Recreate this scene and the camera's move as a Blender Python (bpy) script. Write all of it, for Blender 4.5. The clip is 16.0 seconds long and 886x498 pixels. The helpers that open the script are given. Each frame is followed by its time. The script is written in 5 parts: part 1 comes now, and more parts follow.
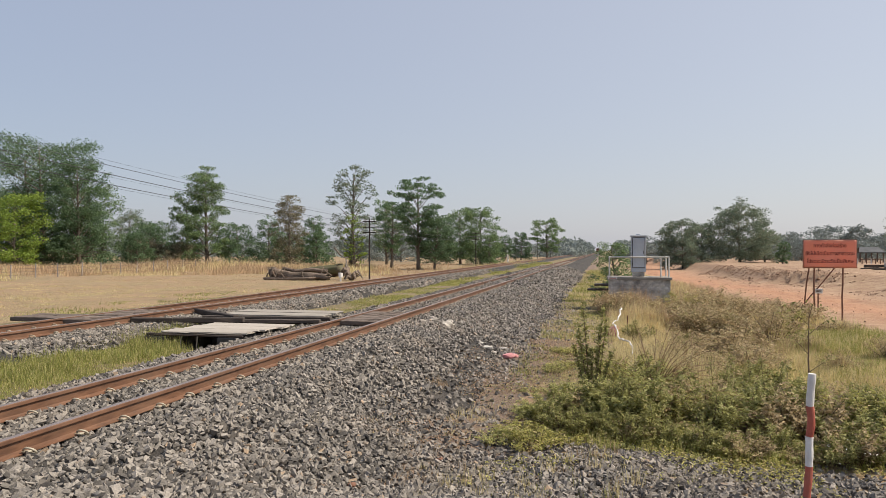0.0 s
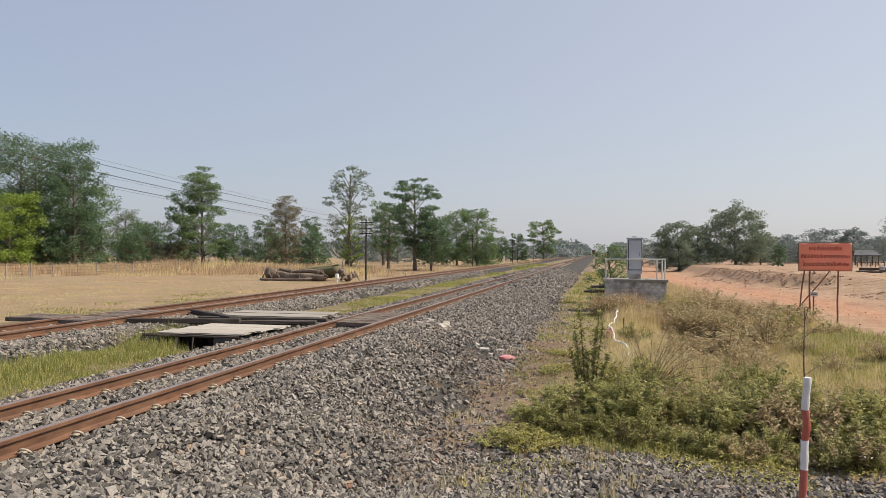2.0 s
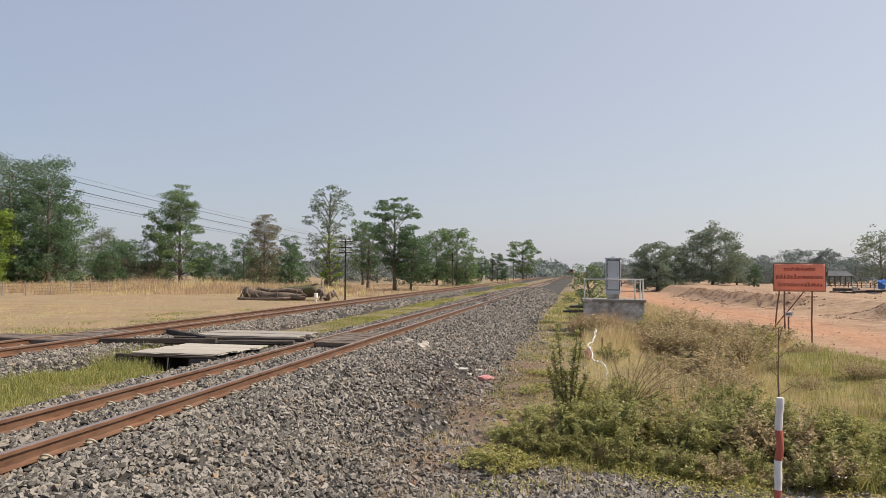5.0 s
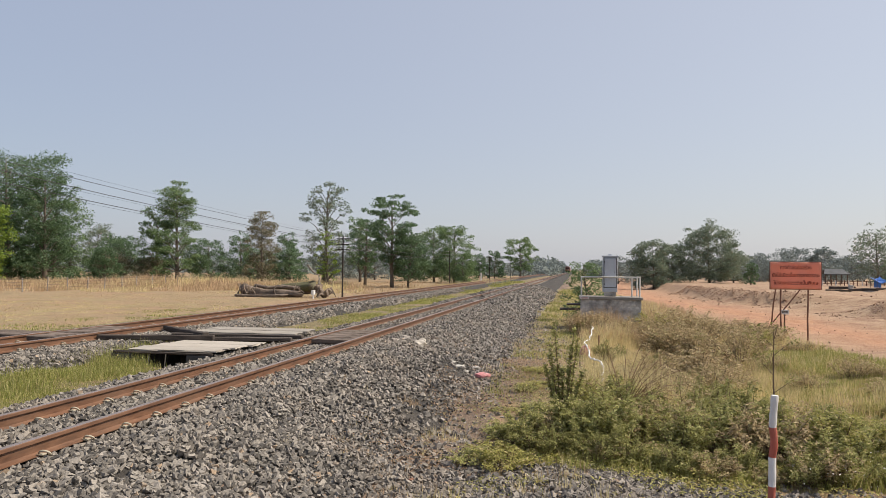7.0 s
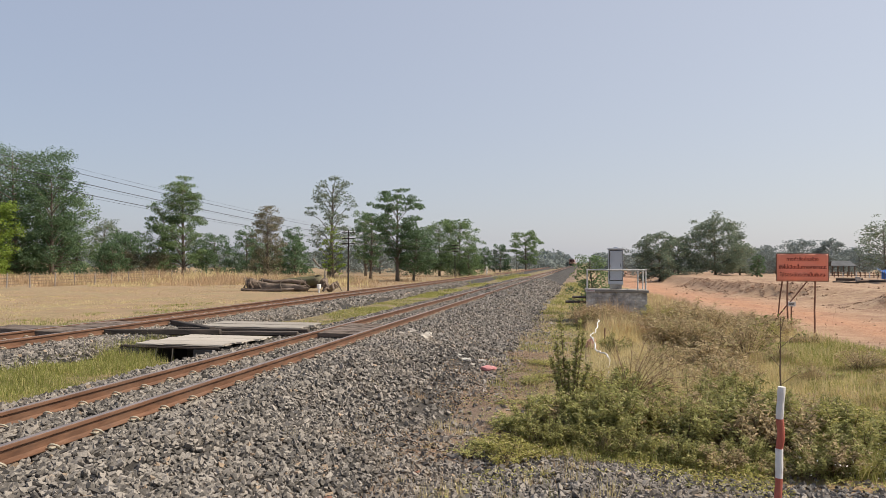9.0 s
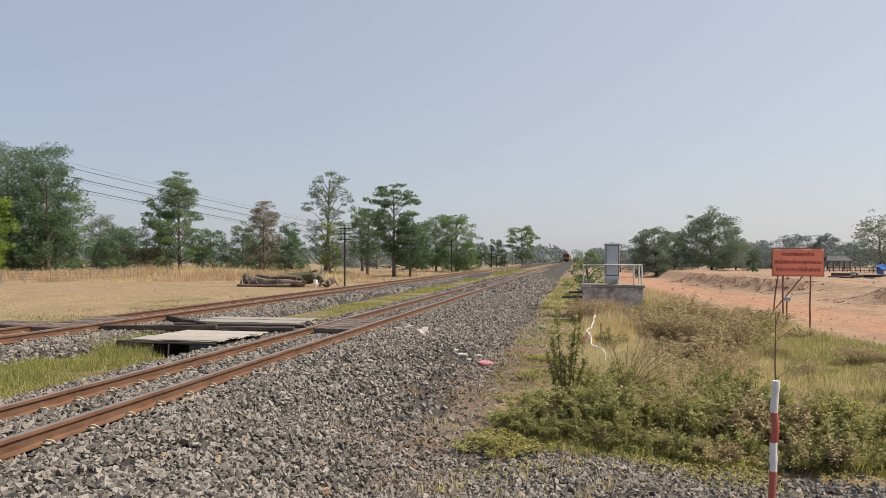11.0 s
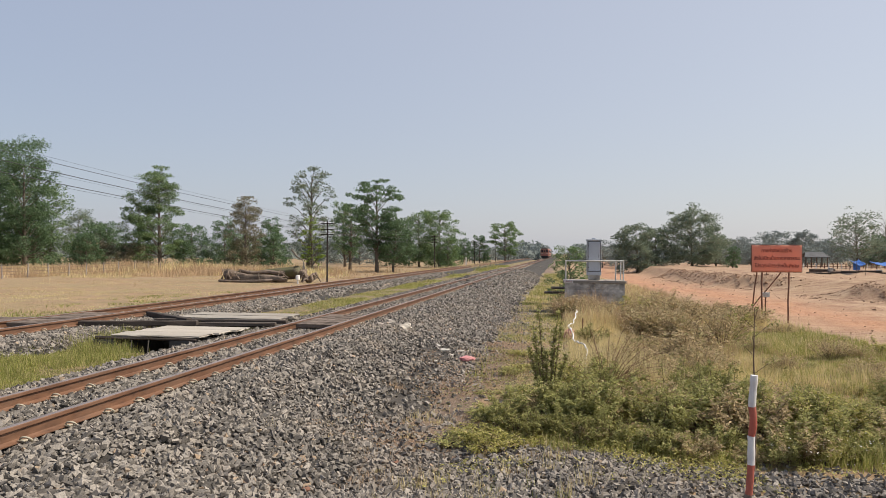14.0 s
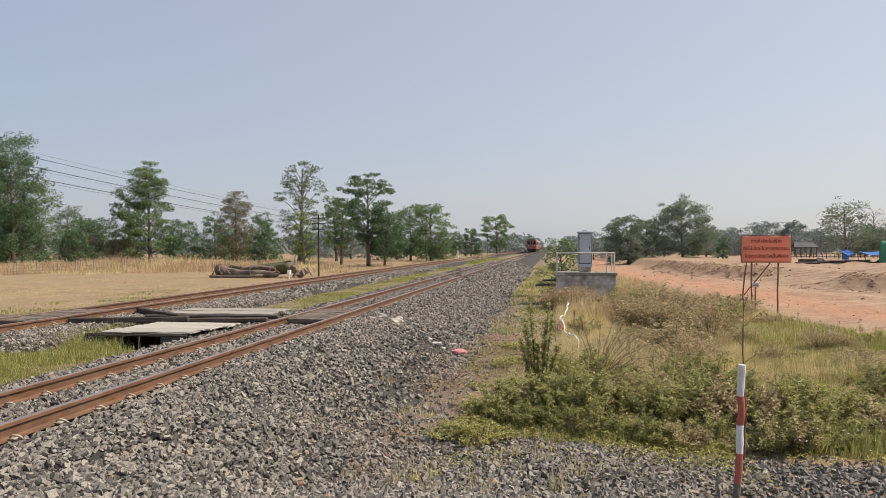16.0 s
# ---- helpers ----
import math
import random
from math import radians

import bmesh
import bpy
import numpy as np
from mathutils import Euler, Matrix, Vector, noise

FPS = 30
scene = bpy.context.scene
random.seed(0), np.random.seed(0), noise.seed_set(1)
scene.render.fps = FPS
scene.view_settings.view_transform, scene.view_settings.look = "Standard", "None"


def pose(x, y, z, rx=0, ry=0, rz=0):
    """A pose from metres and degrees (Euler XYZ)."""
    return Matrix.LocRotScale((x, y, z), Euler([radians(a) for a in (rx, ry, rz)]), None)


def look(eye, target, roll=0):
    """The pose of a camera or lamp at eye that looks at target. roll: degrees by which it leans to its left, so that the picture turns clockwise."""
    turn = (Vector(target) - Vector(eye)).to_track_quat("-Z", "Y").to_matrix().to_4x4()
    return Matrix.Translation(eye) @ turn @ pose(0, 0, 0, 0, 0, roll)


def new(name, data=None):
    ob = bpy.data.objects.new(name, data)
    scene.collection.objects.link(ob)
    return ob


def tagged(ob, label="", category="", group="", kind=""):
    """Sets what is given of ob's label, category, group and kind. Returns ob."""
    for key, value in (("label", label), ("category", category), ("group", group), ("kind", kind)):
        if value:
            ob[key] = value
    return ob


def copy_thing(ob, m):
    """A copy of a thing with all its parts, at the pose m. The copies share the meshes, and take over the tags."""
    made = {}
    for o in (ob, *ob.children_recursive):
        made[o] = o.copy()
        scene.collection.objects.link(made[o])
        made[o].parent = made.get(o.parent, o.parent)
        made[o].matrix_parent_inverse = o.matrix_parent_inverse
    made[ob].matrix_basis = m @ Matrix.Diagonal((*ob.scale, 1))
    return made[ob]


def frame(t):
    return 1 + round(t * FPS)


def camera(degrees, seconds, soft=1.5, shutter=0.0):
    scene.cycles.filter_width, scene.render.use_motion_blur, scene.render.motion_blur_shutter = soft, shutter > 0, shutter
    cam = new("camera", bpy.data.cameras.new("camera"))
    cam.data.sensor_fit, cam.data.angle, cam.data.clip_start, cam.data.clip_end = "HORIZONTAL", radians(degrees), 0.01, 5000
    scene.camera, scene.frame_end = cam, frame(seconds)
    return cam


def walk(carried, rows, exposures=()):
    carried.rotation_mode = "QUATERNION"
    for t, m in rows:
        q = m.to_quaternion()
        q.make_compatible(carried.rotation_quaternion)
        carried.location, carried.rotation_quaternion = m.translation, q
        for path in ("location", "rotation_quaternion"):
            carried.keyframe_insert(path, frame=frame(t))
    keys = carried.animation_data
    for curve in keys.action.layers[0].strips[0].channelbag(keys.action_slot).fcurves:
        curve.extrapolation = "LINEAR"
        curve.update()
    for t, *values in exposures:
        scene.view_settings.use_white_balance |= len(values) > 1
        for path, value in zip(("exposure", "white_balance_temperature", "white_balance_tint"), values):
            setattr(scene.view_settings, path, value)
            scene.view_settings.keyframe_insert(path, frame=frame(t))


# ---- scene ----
cam = camera(65.1, 16.0, soft=0.7)
# a phone held in the hand beside a level crossing: it stays in its place and swings a little
walk(cam, [
    (0.0, pose(-0.021, 0.021, 1.649, 90.12, 0.0, 13.08)),
    (0.5, pose(-0.023, 0.034, 1.649, 90.42, -0.44, 12.77)),
    (1.0, pose(-0.025, 0.02, 1.651, 90.52, -0.48, 12.9)),
    (1.5, pose(-0.023, 0.003, 1.656, 90.14, -0.18, 12.73)),
    (2.0, pose(-0.025, 0.014, 1.659, 90.22, -0.23, 12.79)),
    (2.5, pose(-0.025, 0.012, 1.656, 90.89, -0.25, 13.34)),
    (3.0, pose(-0.018, 0.013, 1.658, 90.9, 0.07, 13.63)),
    (3.5, pose(-0.016, 0.001, 1.666, 91.45, 0.03, 13.0)),
    (4.0, pose(-0.015, -0.003, 1.668, 91.53, -0.37, 12.18)),
    (4.5, pose(-0.007, 0.015, 1.665, 91.67, -0.26, 11.65)),
    (4.7, pose(-0.005, 0.017, 1.664, 91.77, -0.34, 11.4)),
    (6.8, pose(0.002, -0.024, 1.674, 91.95, -0.49, 10.7)),
    (7.0, pose(-0.0, -0.016, 1.67, 91.61, -0.54, 10.92)),
    (7.5, pose(0.002, -0.014, 1.67, 91.58, -0.52, 10.64)),
    (8.0, pose(0.0, -0.008, 1.661, 91.57, -0.64, 10.72)),
    (8.5, pose(0.002, -0.004, 1.661, 91.11, -0.62, 11.09)),
    (9.0, pose(-0.001, -0.013, 1.664, 91.08, -0.27, 11.37)),
    (11.5, pose(0.011, -0.014, 1.66, 90.48, -0.18, 10.83)),
    (12.0, pose(0.018, -0.011, 1.66, 90.32, 0.01, 10.17)),
    (12.5, pose(0.018, -0.008, 1.66, 90.32, -0.04, 10.11)),
    (13.0, pose(0.02, -0.001, 1.66, 90.21, 0.08, 9.84)),
    (13.5, pose(0.017, -0.012, 1.658, 90.18, -0.16, 9.92)),
    (14.0, pose(0.012, -0.004, 1.658, 90.35, -0.31, 9.69)),
    (14.5, pose(0.022, -0.008, 1.656, 90.21, -0.04, 9.27)),
    (15.0, pose(0.025, -0.002, 1.656, 90.13, 0.07, 8.92)),
    (15.5, pose(0.027, -0.001, 1.653, 90.11, -0.09, 8.99)),
    (16.0, pose(0.027, -0.007, 1.657, 89.81, 0.22, 9.0)),
])

# ---- sky, sun ----
SUN_EL, SUN_AZ = 49.0, 80.0      # degrees; azimuth clockwise from +y (along the line)


def make_world():
    w = bpy.data.worlds.new("hazy_sky")
    scene.world = w
    w.use_nodes = True
    nt = w.node_tree
    nt.nodes.clear()
    out = nt.nodes.new("ShaderNodeOutputWorld")
    bg = nt.nodes.new("ShaderNodeBackground")
    sky = nt.nodes.new("ShaderNodeTexSky")
    sky.sky_type = "NISHITA"
    sky.sun_disc = False
    sky.sun_elevation = radians(SUN_EL)
    sky.sun_rotation = radians(SUN_AZ)
    sky.air_density = 1.3
    sky.dust_density = 1.1
    sky.ozone_density = 1.8
    # dry-season haze: a grey-blue veil over the clear sky, brighter on the sun's side
    side = nt.nodes.new("ShaderNodeVectorMath")
    side.operation = "DOT_PRODUCT"
    side.inputs[1].default_value = (math.sin(radians(SUN_AZ)), math.cos(radians(SUN_AZ)), 0)
    nt.links.new(nt.nodes.new("ShaderNodeTexCoord").outputs["Generated"], side.inputs[0])
    span = nt.nodes.new("ShaderNodeMapRange")
    span.inputs[1].default_value, span.inputs[2].default_value = -1.0, 1.0
    nt.links.new(side.outputs["Value"], span.inputs[0])
    haze = nt.nodes.new("ShaderNodeMixRGB")
    haze.inputs[1].default_value = (3.7, 4.3, 5.9, 1)
    haze.inputs[2].default_value = (7.35, 7.3, 7.85, 1)
    nt.links.new(span.outputs[0], haze.inputs[0])
    veil = nt.nodes.new("ShaderNodeMixRGB")
    up = nt.nodes.new("ShaderNodeVectorMath")          # the haze thins out overhead
    up.operation = "DOT_PRODUCT"
    up.inputs[1].default_value = (0, 0, 1)
    nt.links.new(side.inputs[0].links[0].from_socket, up.inputs[0])
    thin = nt.nodes.new("ShaderNodeMapRange")
    for k, v in ((1, 0.38), (2, 0.95), (3, 0.65), (4, 0.12)):
        thin.inputs[k].default_value = v
    nt.links.new(up.outputs["Value"], thin.inputs[0])
    nt.links.new(thin.outputs[0], veil.inputs[0])
    nt.links.new(haze.outputs[0], veil.inputs[2])
    nt.links.new(sky.outputs[0], veil.inputs[1])
    nt.links.new(veil.outputs[0], bg.inputs[0])
    bg.inputs[1].default_value = 0.092
    nt.links.new(bg.outputs[0], out.inputs[0])


make_world()
sun = new("sun", bpy.data.lights.new("sun", "SUN"))
sun.data.energy, sun.data.angle, sun.data.color = 5.0, radians(0.6), (1.0, 0.89, 0.73)
a, e = radians(SUN_AZ), radians(SUN_EL)
sun.matrix_world = look((0, 0, 60), (-math.sin(a) * math.cos(e), -math.cos(a) * math.cos(e), 60 - math.sin(e)))
scene.view_settings.exposure = 0.20


# ---- materials ----
class Nodes:
    """A small builder for node materials."""

    def __init__(self, name, rough=0.8, metal=0.0):
        self.mat = bpy.data.materials.new(name)
        self.mat.use_nodes = True
        self.t = self.mat.node_tree
        self.bsdf = self.t.nodes["Principled BSDF"]
        self.bsdf.inputs["Roughness"].default_value = rough
        self.bsdf.inputs["Metallic"].default_value = metal
        self.co = self.t.nodes.new("ShaderNodeTexCoord").outputs["Object"]

    def link(self, a, b):
        self.t.links.new(a, b)

    def noise(self, scale, detail=4, rough=0.55, stretch=None, dist=0.0):
        n = self.t.nodes.new("ShaderNodeTexNoise")
        n.inputs["Scale"].default_value = scale
        n.inputs["Detail"].default_value = detail
        n.inputs["Roughness"].default_value = rough
        n.inputs["Distortion"].default_value = dist
        src = self.co
        if stretch:
            m = self.t.nodes.new("ShaderNodeMapping")
            m.inputs["Scale"].default_value = stretch
            self.link(src, m.inputs[0])
            src = m.outputs[0]
        self.link(src, n.inputs[0])
        return n.outputs[0]

    def voronoi(self, scale, out="Color"):
        n = self.t.nodes.new("ShaderNodeTexVoronoi")
        n.inputs["Scale"].default_value = scale
        self.link(self.co, n.inputs[0])
        return n.outputs[out]

    def island(self):
        return self.t.nodes.new("ShaderNodeNewGeometry").outputs["Random Per Island"]

    def objrand(self):
        return self.t.nodes.new("ShaderNodeObjectInfo").outputs["Random"]

    def ramp(self, fac, stops, smooth=False):
        r = self.t.nodes.new("ShaderNodeValToRGB")
        el = r.color_ramp.elements
        while len(el) < len(stops):
            el.new(0.5)
        for k, (p, c) in zip(el, stops):
            k.position = p
            k.color = (*c, 1) if len(c) == 3 else c
        if smooth:
            r.color_ramp.interpolation = "EASE"
        self.link(fac, r.inputs[0])
        return r.outputs[0]

    def mix(self, fac, a, b, mode="MIX"):
        m = self.t.nodes.new("ShaderNodeMixRGB")
        m.blend_type = mode
        for k, v in ((0, fac), (1, a), (2, b)):
            if isinstance(v, (int, float)):
                m.inputs[k].default_value = v
            elif isinstance(v, tuple):
                m.inputs[k].default_value = (*v, 1)
            else:
                self.link(v, m.inputs[k])
        return m.outputs[0]

    def attr(self, name):
        a = self.t.nodes.new("ShaderNodeAttribute")
        a.attribute_name = name
        return a

    def sep(self, col):
        s = self.t.nodes.new("ShaderNodeSeparateColor")
        self.link(col, s.inputs[0])
        return s.outputs

    def color(self, c):
        if isinstance(c, tuple):
            self.bsdf.inputs["Base Color"].default_value = (*c, 1)
        else:
            self.link(c, self.bsdf.inputs["Base Color"])
        return self

    def rough(self, fac, lo, hi):
        m = self.t.nodes.new("ShaderNodeMapRange")
        m.inputs[3].default_value, m.inputs[4].default_value = lo, hi
        self.link(fac, m.inputs[0])
        self.link(m.outputs[0], self.bsdf.inputs["Roughness"])

    def bump(self, h, strength=0.4, dist=0.02):
        b = self.t.nodes.new("ShaderNodeBump")
        b.inputs["Strength"].default_value = strength
        b.inputs["Distance"].default_value = dist
        self.link(h, b.inputs["Height"])
        self.link(b.outputs[0], self.bsdf.inputs["Normal"])


def scale(c, k):
    return tuple(min(1.0, v * k) for v in c)


def varied(name, c, rough=0.75, grain=20.0, big=1.5, spread=0.35, bump=0.3, bdist=0.005, metal=0.0, tint=None, stretch=None, rnd=None):
    """Colour that varies at two scales, with a fine relief."""
    n = Nodes(name, rough, metal)
    g = n.noise(grain, 5, 0.6, stretch)
    b = n.noise(big, 3, 0.5)
    lo, hi = scale(c, 1 - spread), scale(c, 1 + spread)
    col = n.ramp(g, [(0.25, lo), (0.75, hi)])
    col = n.mix(n.ramp(b, [(0.4, (0, 0, 0)), (0.7, (1, 1, 1))]), col, tint or scale(c, 0.7))
    if rnd:
        src = n.island() if rnd == "island" else n.objrand()
        col = n.mix(1.0, col, n.ramp(src, [(0, (0.65, 0.65, 0.65)), (1, (1.3, 1.3, 1.3))]), "MULTIPLY")
    n.color(col)
    n.rough(b, max(0.05, rough - 0.1), min(1, rough + 0.1))
    n.bump(g, bump, bdist)
    return n.mat


def foliage(name, a, b, dry=None, dry_at=0.85, rough=0.6, trans=0.32):
    """Leaves: each island takes a tone of its own; light passes through."""
    n = Nodes(name, rough)
    r = n.island()
    stops = [(0.0, a), (0.7, b)]
    if dry:
        stops += [(dry_at, b), (min(1.0, dry_at + 0.04), dry)]
    col = n.ramp(r, stops)
    col = n.mix(0.3, col, n.ramp(n.noise(0.35, 3), [(0.3, scale(a, 0.75)), (0.7, scale(b, 1.15))]))
    n.color(col)
    n.bsdf.inputs["Specular IOR Level"].default_value = 0.25
    if trans:
        tr = n.t.nodes.new("ShaderNodeBsdfTranslucent")
        n.link(col, tr.inputs[0])
        m = n.t.nodes.new("ShaderNodeMixShader")
        m.inputs[0].default_value = trans
        n.link(n.bsdf.outputs[0], m.inputs[1])
        n.link(tr.outputs[0], m.inputs[2])
        n.link(m.outputs[0], n.t.nodes["Material Output"].inputs[0])
    return n.mat


def ground_material():
    """Dry grass, bare path soil, green patches and red earth, by the zones stored on the sheet."""
    n = Nodes("ground_soil_and_grass", 0.95)
    z = n.sep(n.attr("zone").outputs["Color"])      # red earth, green, bare path
    fine, mid, big = n.noise(38, 6, 0.7), n.noise(3.2, 5, 0.6), n.noise(0.25, 4, 0.6)
    dry = n.ramp(fine, [(0.25, (0.13, 0.085, 0.05)), (0.55, (0.33, 0.22, 0.13)), (0.8, (0.52, 0.38, 0.235))])
    dry = n.mix(n.ramp(big, [(0.35, (0, 0, 0)), (0.7, (1, 1, 1))]), dry, n.ramp(fine, [(0.3, (0.17, 0.14, 0.07)), (0.8, (0.40, 0.33, 0.17))]))
    streak = n.noise(1.3, 6, 0.65, (0.35, 1.0, 1), 0.4)
    dry = n.mix(n.ramp(streak, [(0.42, (0, 0, 0)), (0.62, (0.75, 0.75, 0.75))]), dry, n.ramp(fine, [(0.3, (0.20, 0.12, 0.07)), (0.8, (0.45, 0.32, 0.20))]))
    dry = n.mix(n.ramp(n.noise(0.55, 6, 0.7), [(0.52, (0, 0, 0)), (0.66, (0.6, 0.6, 0.6))]), dry, (0.17, 0.135, 0.065))
    grn = n.ramp(fine, [(0.3, (0.06, 0.06, 0.025)), (0.7, (0.20, 0.175, 0.08))])
    path = n.ramp(fine, [(0.25, (0.075, 0.055, 0.042)), (0.5, (0.18, 0.127, 0.092)), (0.75, (0.36, 0.26, 0.19))])
    red = n.ramp(n.noise(0.42, 7, 0.68, (0.55, 1.0, 1), 1.2), [(0.3, (0.22, 0.128, 0.075)), (0.48, (0.36, 0.24, 0.14)), (0.68, (0.49, 0.365, 0.24))])
    red = n.mix(n.ramp(n.noise(1.7, 7, 0.72, (0.22, 1.0, 1), 0.8), [(0.49, (0, 0, 0)), (0.58, (0.9, 0.9, 0.9))]), red, (0.20, 0.105, 0.06))
    red = n.mix(n.attr("zone").outputs["Alpha"], red, n.ramp(n.noise(1.2, 6, 0.65, (1.0, 0.3, 1)), [(0.35, (0.30, 0.115, 0.05)), (0.65, (0.52, 0.25, 0.12))]))
    red = n.mix(0.4, red, n.ramp(n.noise(9, 5, 0.7), [(0.3, (0.17, 0.10, 0.067)), (0.7, (0.49, 0.355, 0.26))]))

    def mask(ch, k=0.8):
        s = n.mix(k, ch, mid, "OVERLAY")
        return n.ramp(s, [(0.36, (0, 0, 0)), (0.60, (1, 1, 1))])
    c = n.mix(mask(z[2]), dry, path)
    c = n.mix(mask(z[1]), c, grn)
    c = n.mix(mask(z[0], 0.4), c, red)
    n.color(c)
    n.bump(n.mix(0.5, fine, mid), 0.9, 0.06)
    return n.mat


def stone_material(name, lo, hi, odd):
    n = Nodes(name, 0.9)
    r = n.island()
    c = n.ramp(r, [(0.0, lo), (0.8, hi), (0.98, scale(hi, 1.15)), (0.988, odd), (1.0, odd)])
    g = n.noise(60, 5, 0.65)
    c = n.mix(1.0, c, n.ramp(g, [(0.3, (0.6, 0.6, 0.6)), (0.7, (1.3, 1.27, 1.22))]), "MULTIPLY")
    c = n.mix(n.ramp(n.noise(0.8, 4), [(0.5, (0, 0, 0)), (0.75, (0.45, 0.45, 0.45))]), c, (0.27, 0.22, 0.17))
    n.color(c)
    n.bump(g, 0.5, 0.006)
    return n.mat


def rail_material():
    n = Nodes("rusted_rail_steel", 0.6)
    g = n.noise(14, 5, 0.6, (1, 0.25, 1))
    c = n.ramp(g, [(0.25, (0.065, 0.032, 0.019)), (0.55, (0.15, 0.073, 0.041)), (0.8, (0.22, 0.118, 0.07))])
    n.color(n.mix(n.ramp(n.noise(1.1, 4), [(0.45, (0, 0, 0)), (0.7, (0.6, 0.6, 0.6))]), c, (0.17, 0.10, 0.065)))
    n.bump(g, 0.3, 0.003)
    return n.mat


M = {}
M["ground"] = ground_material()
M["ballast"] = stone_material("granite_ballast", (0.060, 0.055, 0.051), (0.268, 0.245, 0.222), (0.33, 0.25, 0.18))
# bed colour taken near black, to paint the shade in gaps between stones
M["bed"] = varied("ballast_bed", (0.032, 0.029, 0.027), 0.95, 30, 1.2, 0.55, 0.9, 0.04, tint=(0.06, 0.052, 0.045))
M["rail"] = rail_material()
M["railhead"] = varied("rail_head_worn", (0.37, 0.30, 0.27), 0.45, 25, 2, 0.25, 0.1, 0.001, 0.6)
M["sleeper"] = varied("sleeper_concrete", (0.27, 0.24, 0.205), 0.9, 35, 3, 0.3, 0.4, 0.004, rnd="obj")
M["post_grey"] = varied("pale_post_concrete", (0.33, 0.30, 0.28), 0.9, 20, 2, 0.2, 0.3, 0.004)
M["clip"] = varied("clip_steel", (0.42, 0.38, 0.30), 0.6, 40, 4, 0.3, 0.2, 0.002, 0.2)
M["concrete"] = varied("slab_concrete", (0.38, 0.345, 0.30), 0.9, 16, 1.4, 0.3, 0.5, 0.008, tint=(0.33, 0.295, 0.255), stretch=(0.15, 1.4, 1), rnd="obj")
M["concrete_dark"] = varied("weathered_concrete", (0.52, 0.49, 0.45), 0.92, 9, 2.6, 0.35, 0.5, 0.01, tint=(0.17, 0.16, 0.15))
# concrete coloured near black in place of the shade under the slabs
M["concrete_shade"] = varied("shade_dark_concrete", (0.085, 0.08, 0.075), 0.95, 12, 2, 0.4, 0.5, 0.01)
M["grass_rust"] = foliage("grass_rust", (0.36, 0.25, 0.15), (0.62, 0.45, 0.29), (0.44, 0.34, 0.21), 0.8, 0.7, 0.35)
M["clod"] = stone_material("earth_clods", (0.25, 0.15, 0.10), (0.44, 0.30, 0.21), (0.30, 0.18, 0.11))
M["timber"] = varied("weathered_timber", (0.17, 0.13, 0.105), 0.9, 10, 2, 0.45, 0.6, 0.006, stretch=(1, 14, 6), rnd="obj")
M["timber_dark"] = varied("tarred_timber", (0.075, 0.058, 0.048), 0.85, 10, 2, 0.45, 0.6, 0.006, stretch=(14, 1, 6), rnd="obj")
M["bark"] = varied("tree_bark", (0.14, 0.115, 0.09), 0.95, 8, 1.5, 0.4, 0.8, 0.02, stretch=(1, 1, 0.25))
M["deadwood"] = varied("dead_wood", (0.23, 0.175, 0.135), 0.95, 9, 1.2, 0.65, 1.0, 0.05, tint=(0.09, 0.07, 0.055), stretch=(0.25, 3, 3))
# leaf_mid and leaf_dark are lightened: some distance haze is in their colour
M["leaf_mid"] = foliage("leaf_mid", (0.085, 0.14, 0.065), (0.215, 0.30, 0.135), (0.25, 0.22, 0.12), 0.96, trans=0.45)
M["leaf_dark"] = foliage("leaf_dark", (0.062, 0.108, 0.058), (0.155, 0.235, 0.12), trans=0.45)
M["leaf_bright"] = foliage("leaf_bright", (0.11, 0.18, 0.03), (0.30, 0.40, 0.08), trans=0.42)
# pale leaves, with the haze over distant trees mixed into their colour
M["leaf_pale_hazed"] = foliage("leaf_pale_hazed", (0.12, 0.16, 0.115), (0.235, 0.285, 0.205), (0.27, 0.23, 0.16), 0.9, trans=0.42)
M["leaf_rust"] = foliage("leaf_rust", (0.13, 0.135, 0.085), (0.25, 0.23, 0.15), (0.29, 0.22, 0.15), 0.75, trans=0.4)
# distance haze painted into the leaf colour: paler and greyer than the foliage
M["leaf_far_hazed"] = foliage("leaf_far_haze_tint", (0.17, 0.205, 0.20), (0.25, 0.285, 0.27), trans=0.25)
M["grass_dry"] = foliage("grass_dry", (0.48, 0.39, 0.19), (0.80, 0.69, 0.39), (0.50, 0.38, 0.21), 0.85, 0.7, 0.4)
M["grass_green"] = foliage("grass_green", (0.15, 0.17, 0.04), (0.42, 0.43, 0.13), (0.62, 0.53, 0.26), 0.64, 0.6, 0.4)
M["leaf_bush"] = foliage("leaf_bush", (0.15, 0.16, 0.05), (0.47, 0.46, 0.18), (0.62, 0.51, 0.29), 0.88, 0.6, 0.38)
M["leaf_light"] = foliage("leaf_light", (0.17, 0.18, 0.045), (0.54, 0.50, 0.17), (0.62, 0.50, 0.28), 0.82, trans=0.42)
M["leaf_shrub"] = foliage("leaf_shrub", (0.12, 0.125, 0.04), (0.37, 0.36, 0.13), (0.34, 0.27, 0.14), 0.92, trans=0.36)
M["bush_dry"] = foliage("bush_dry", (0.25, 0.18, 0.105), (0.58, 0.46, 0.27), (0.32, 0.31, 0.13), 0.8)
M["dead_stem"] = varied("dead_stem", (0.27, 0.17, 0.105), 0.9, 30, 4, 0.4, 0.3, 0.003)
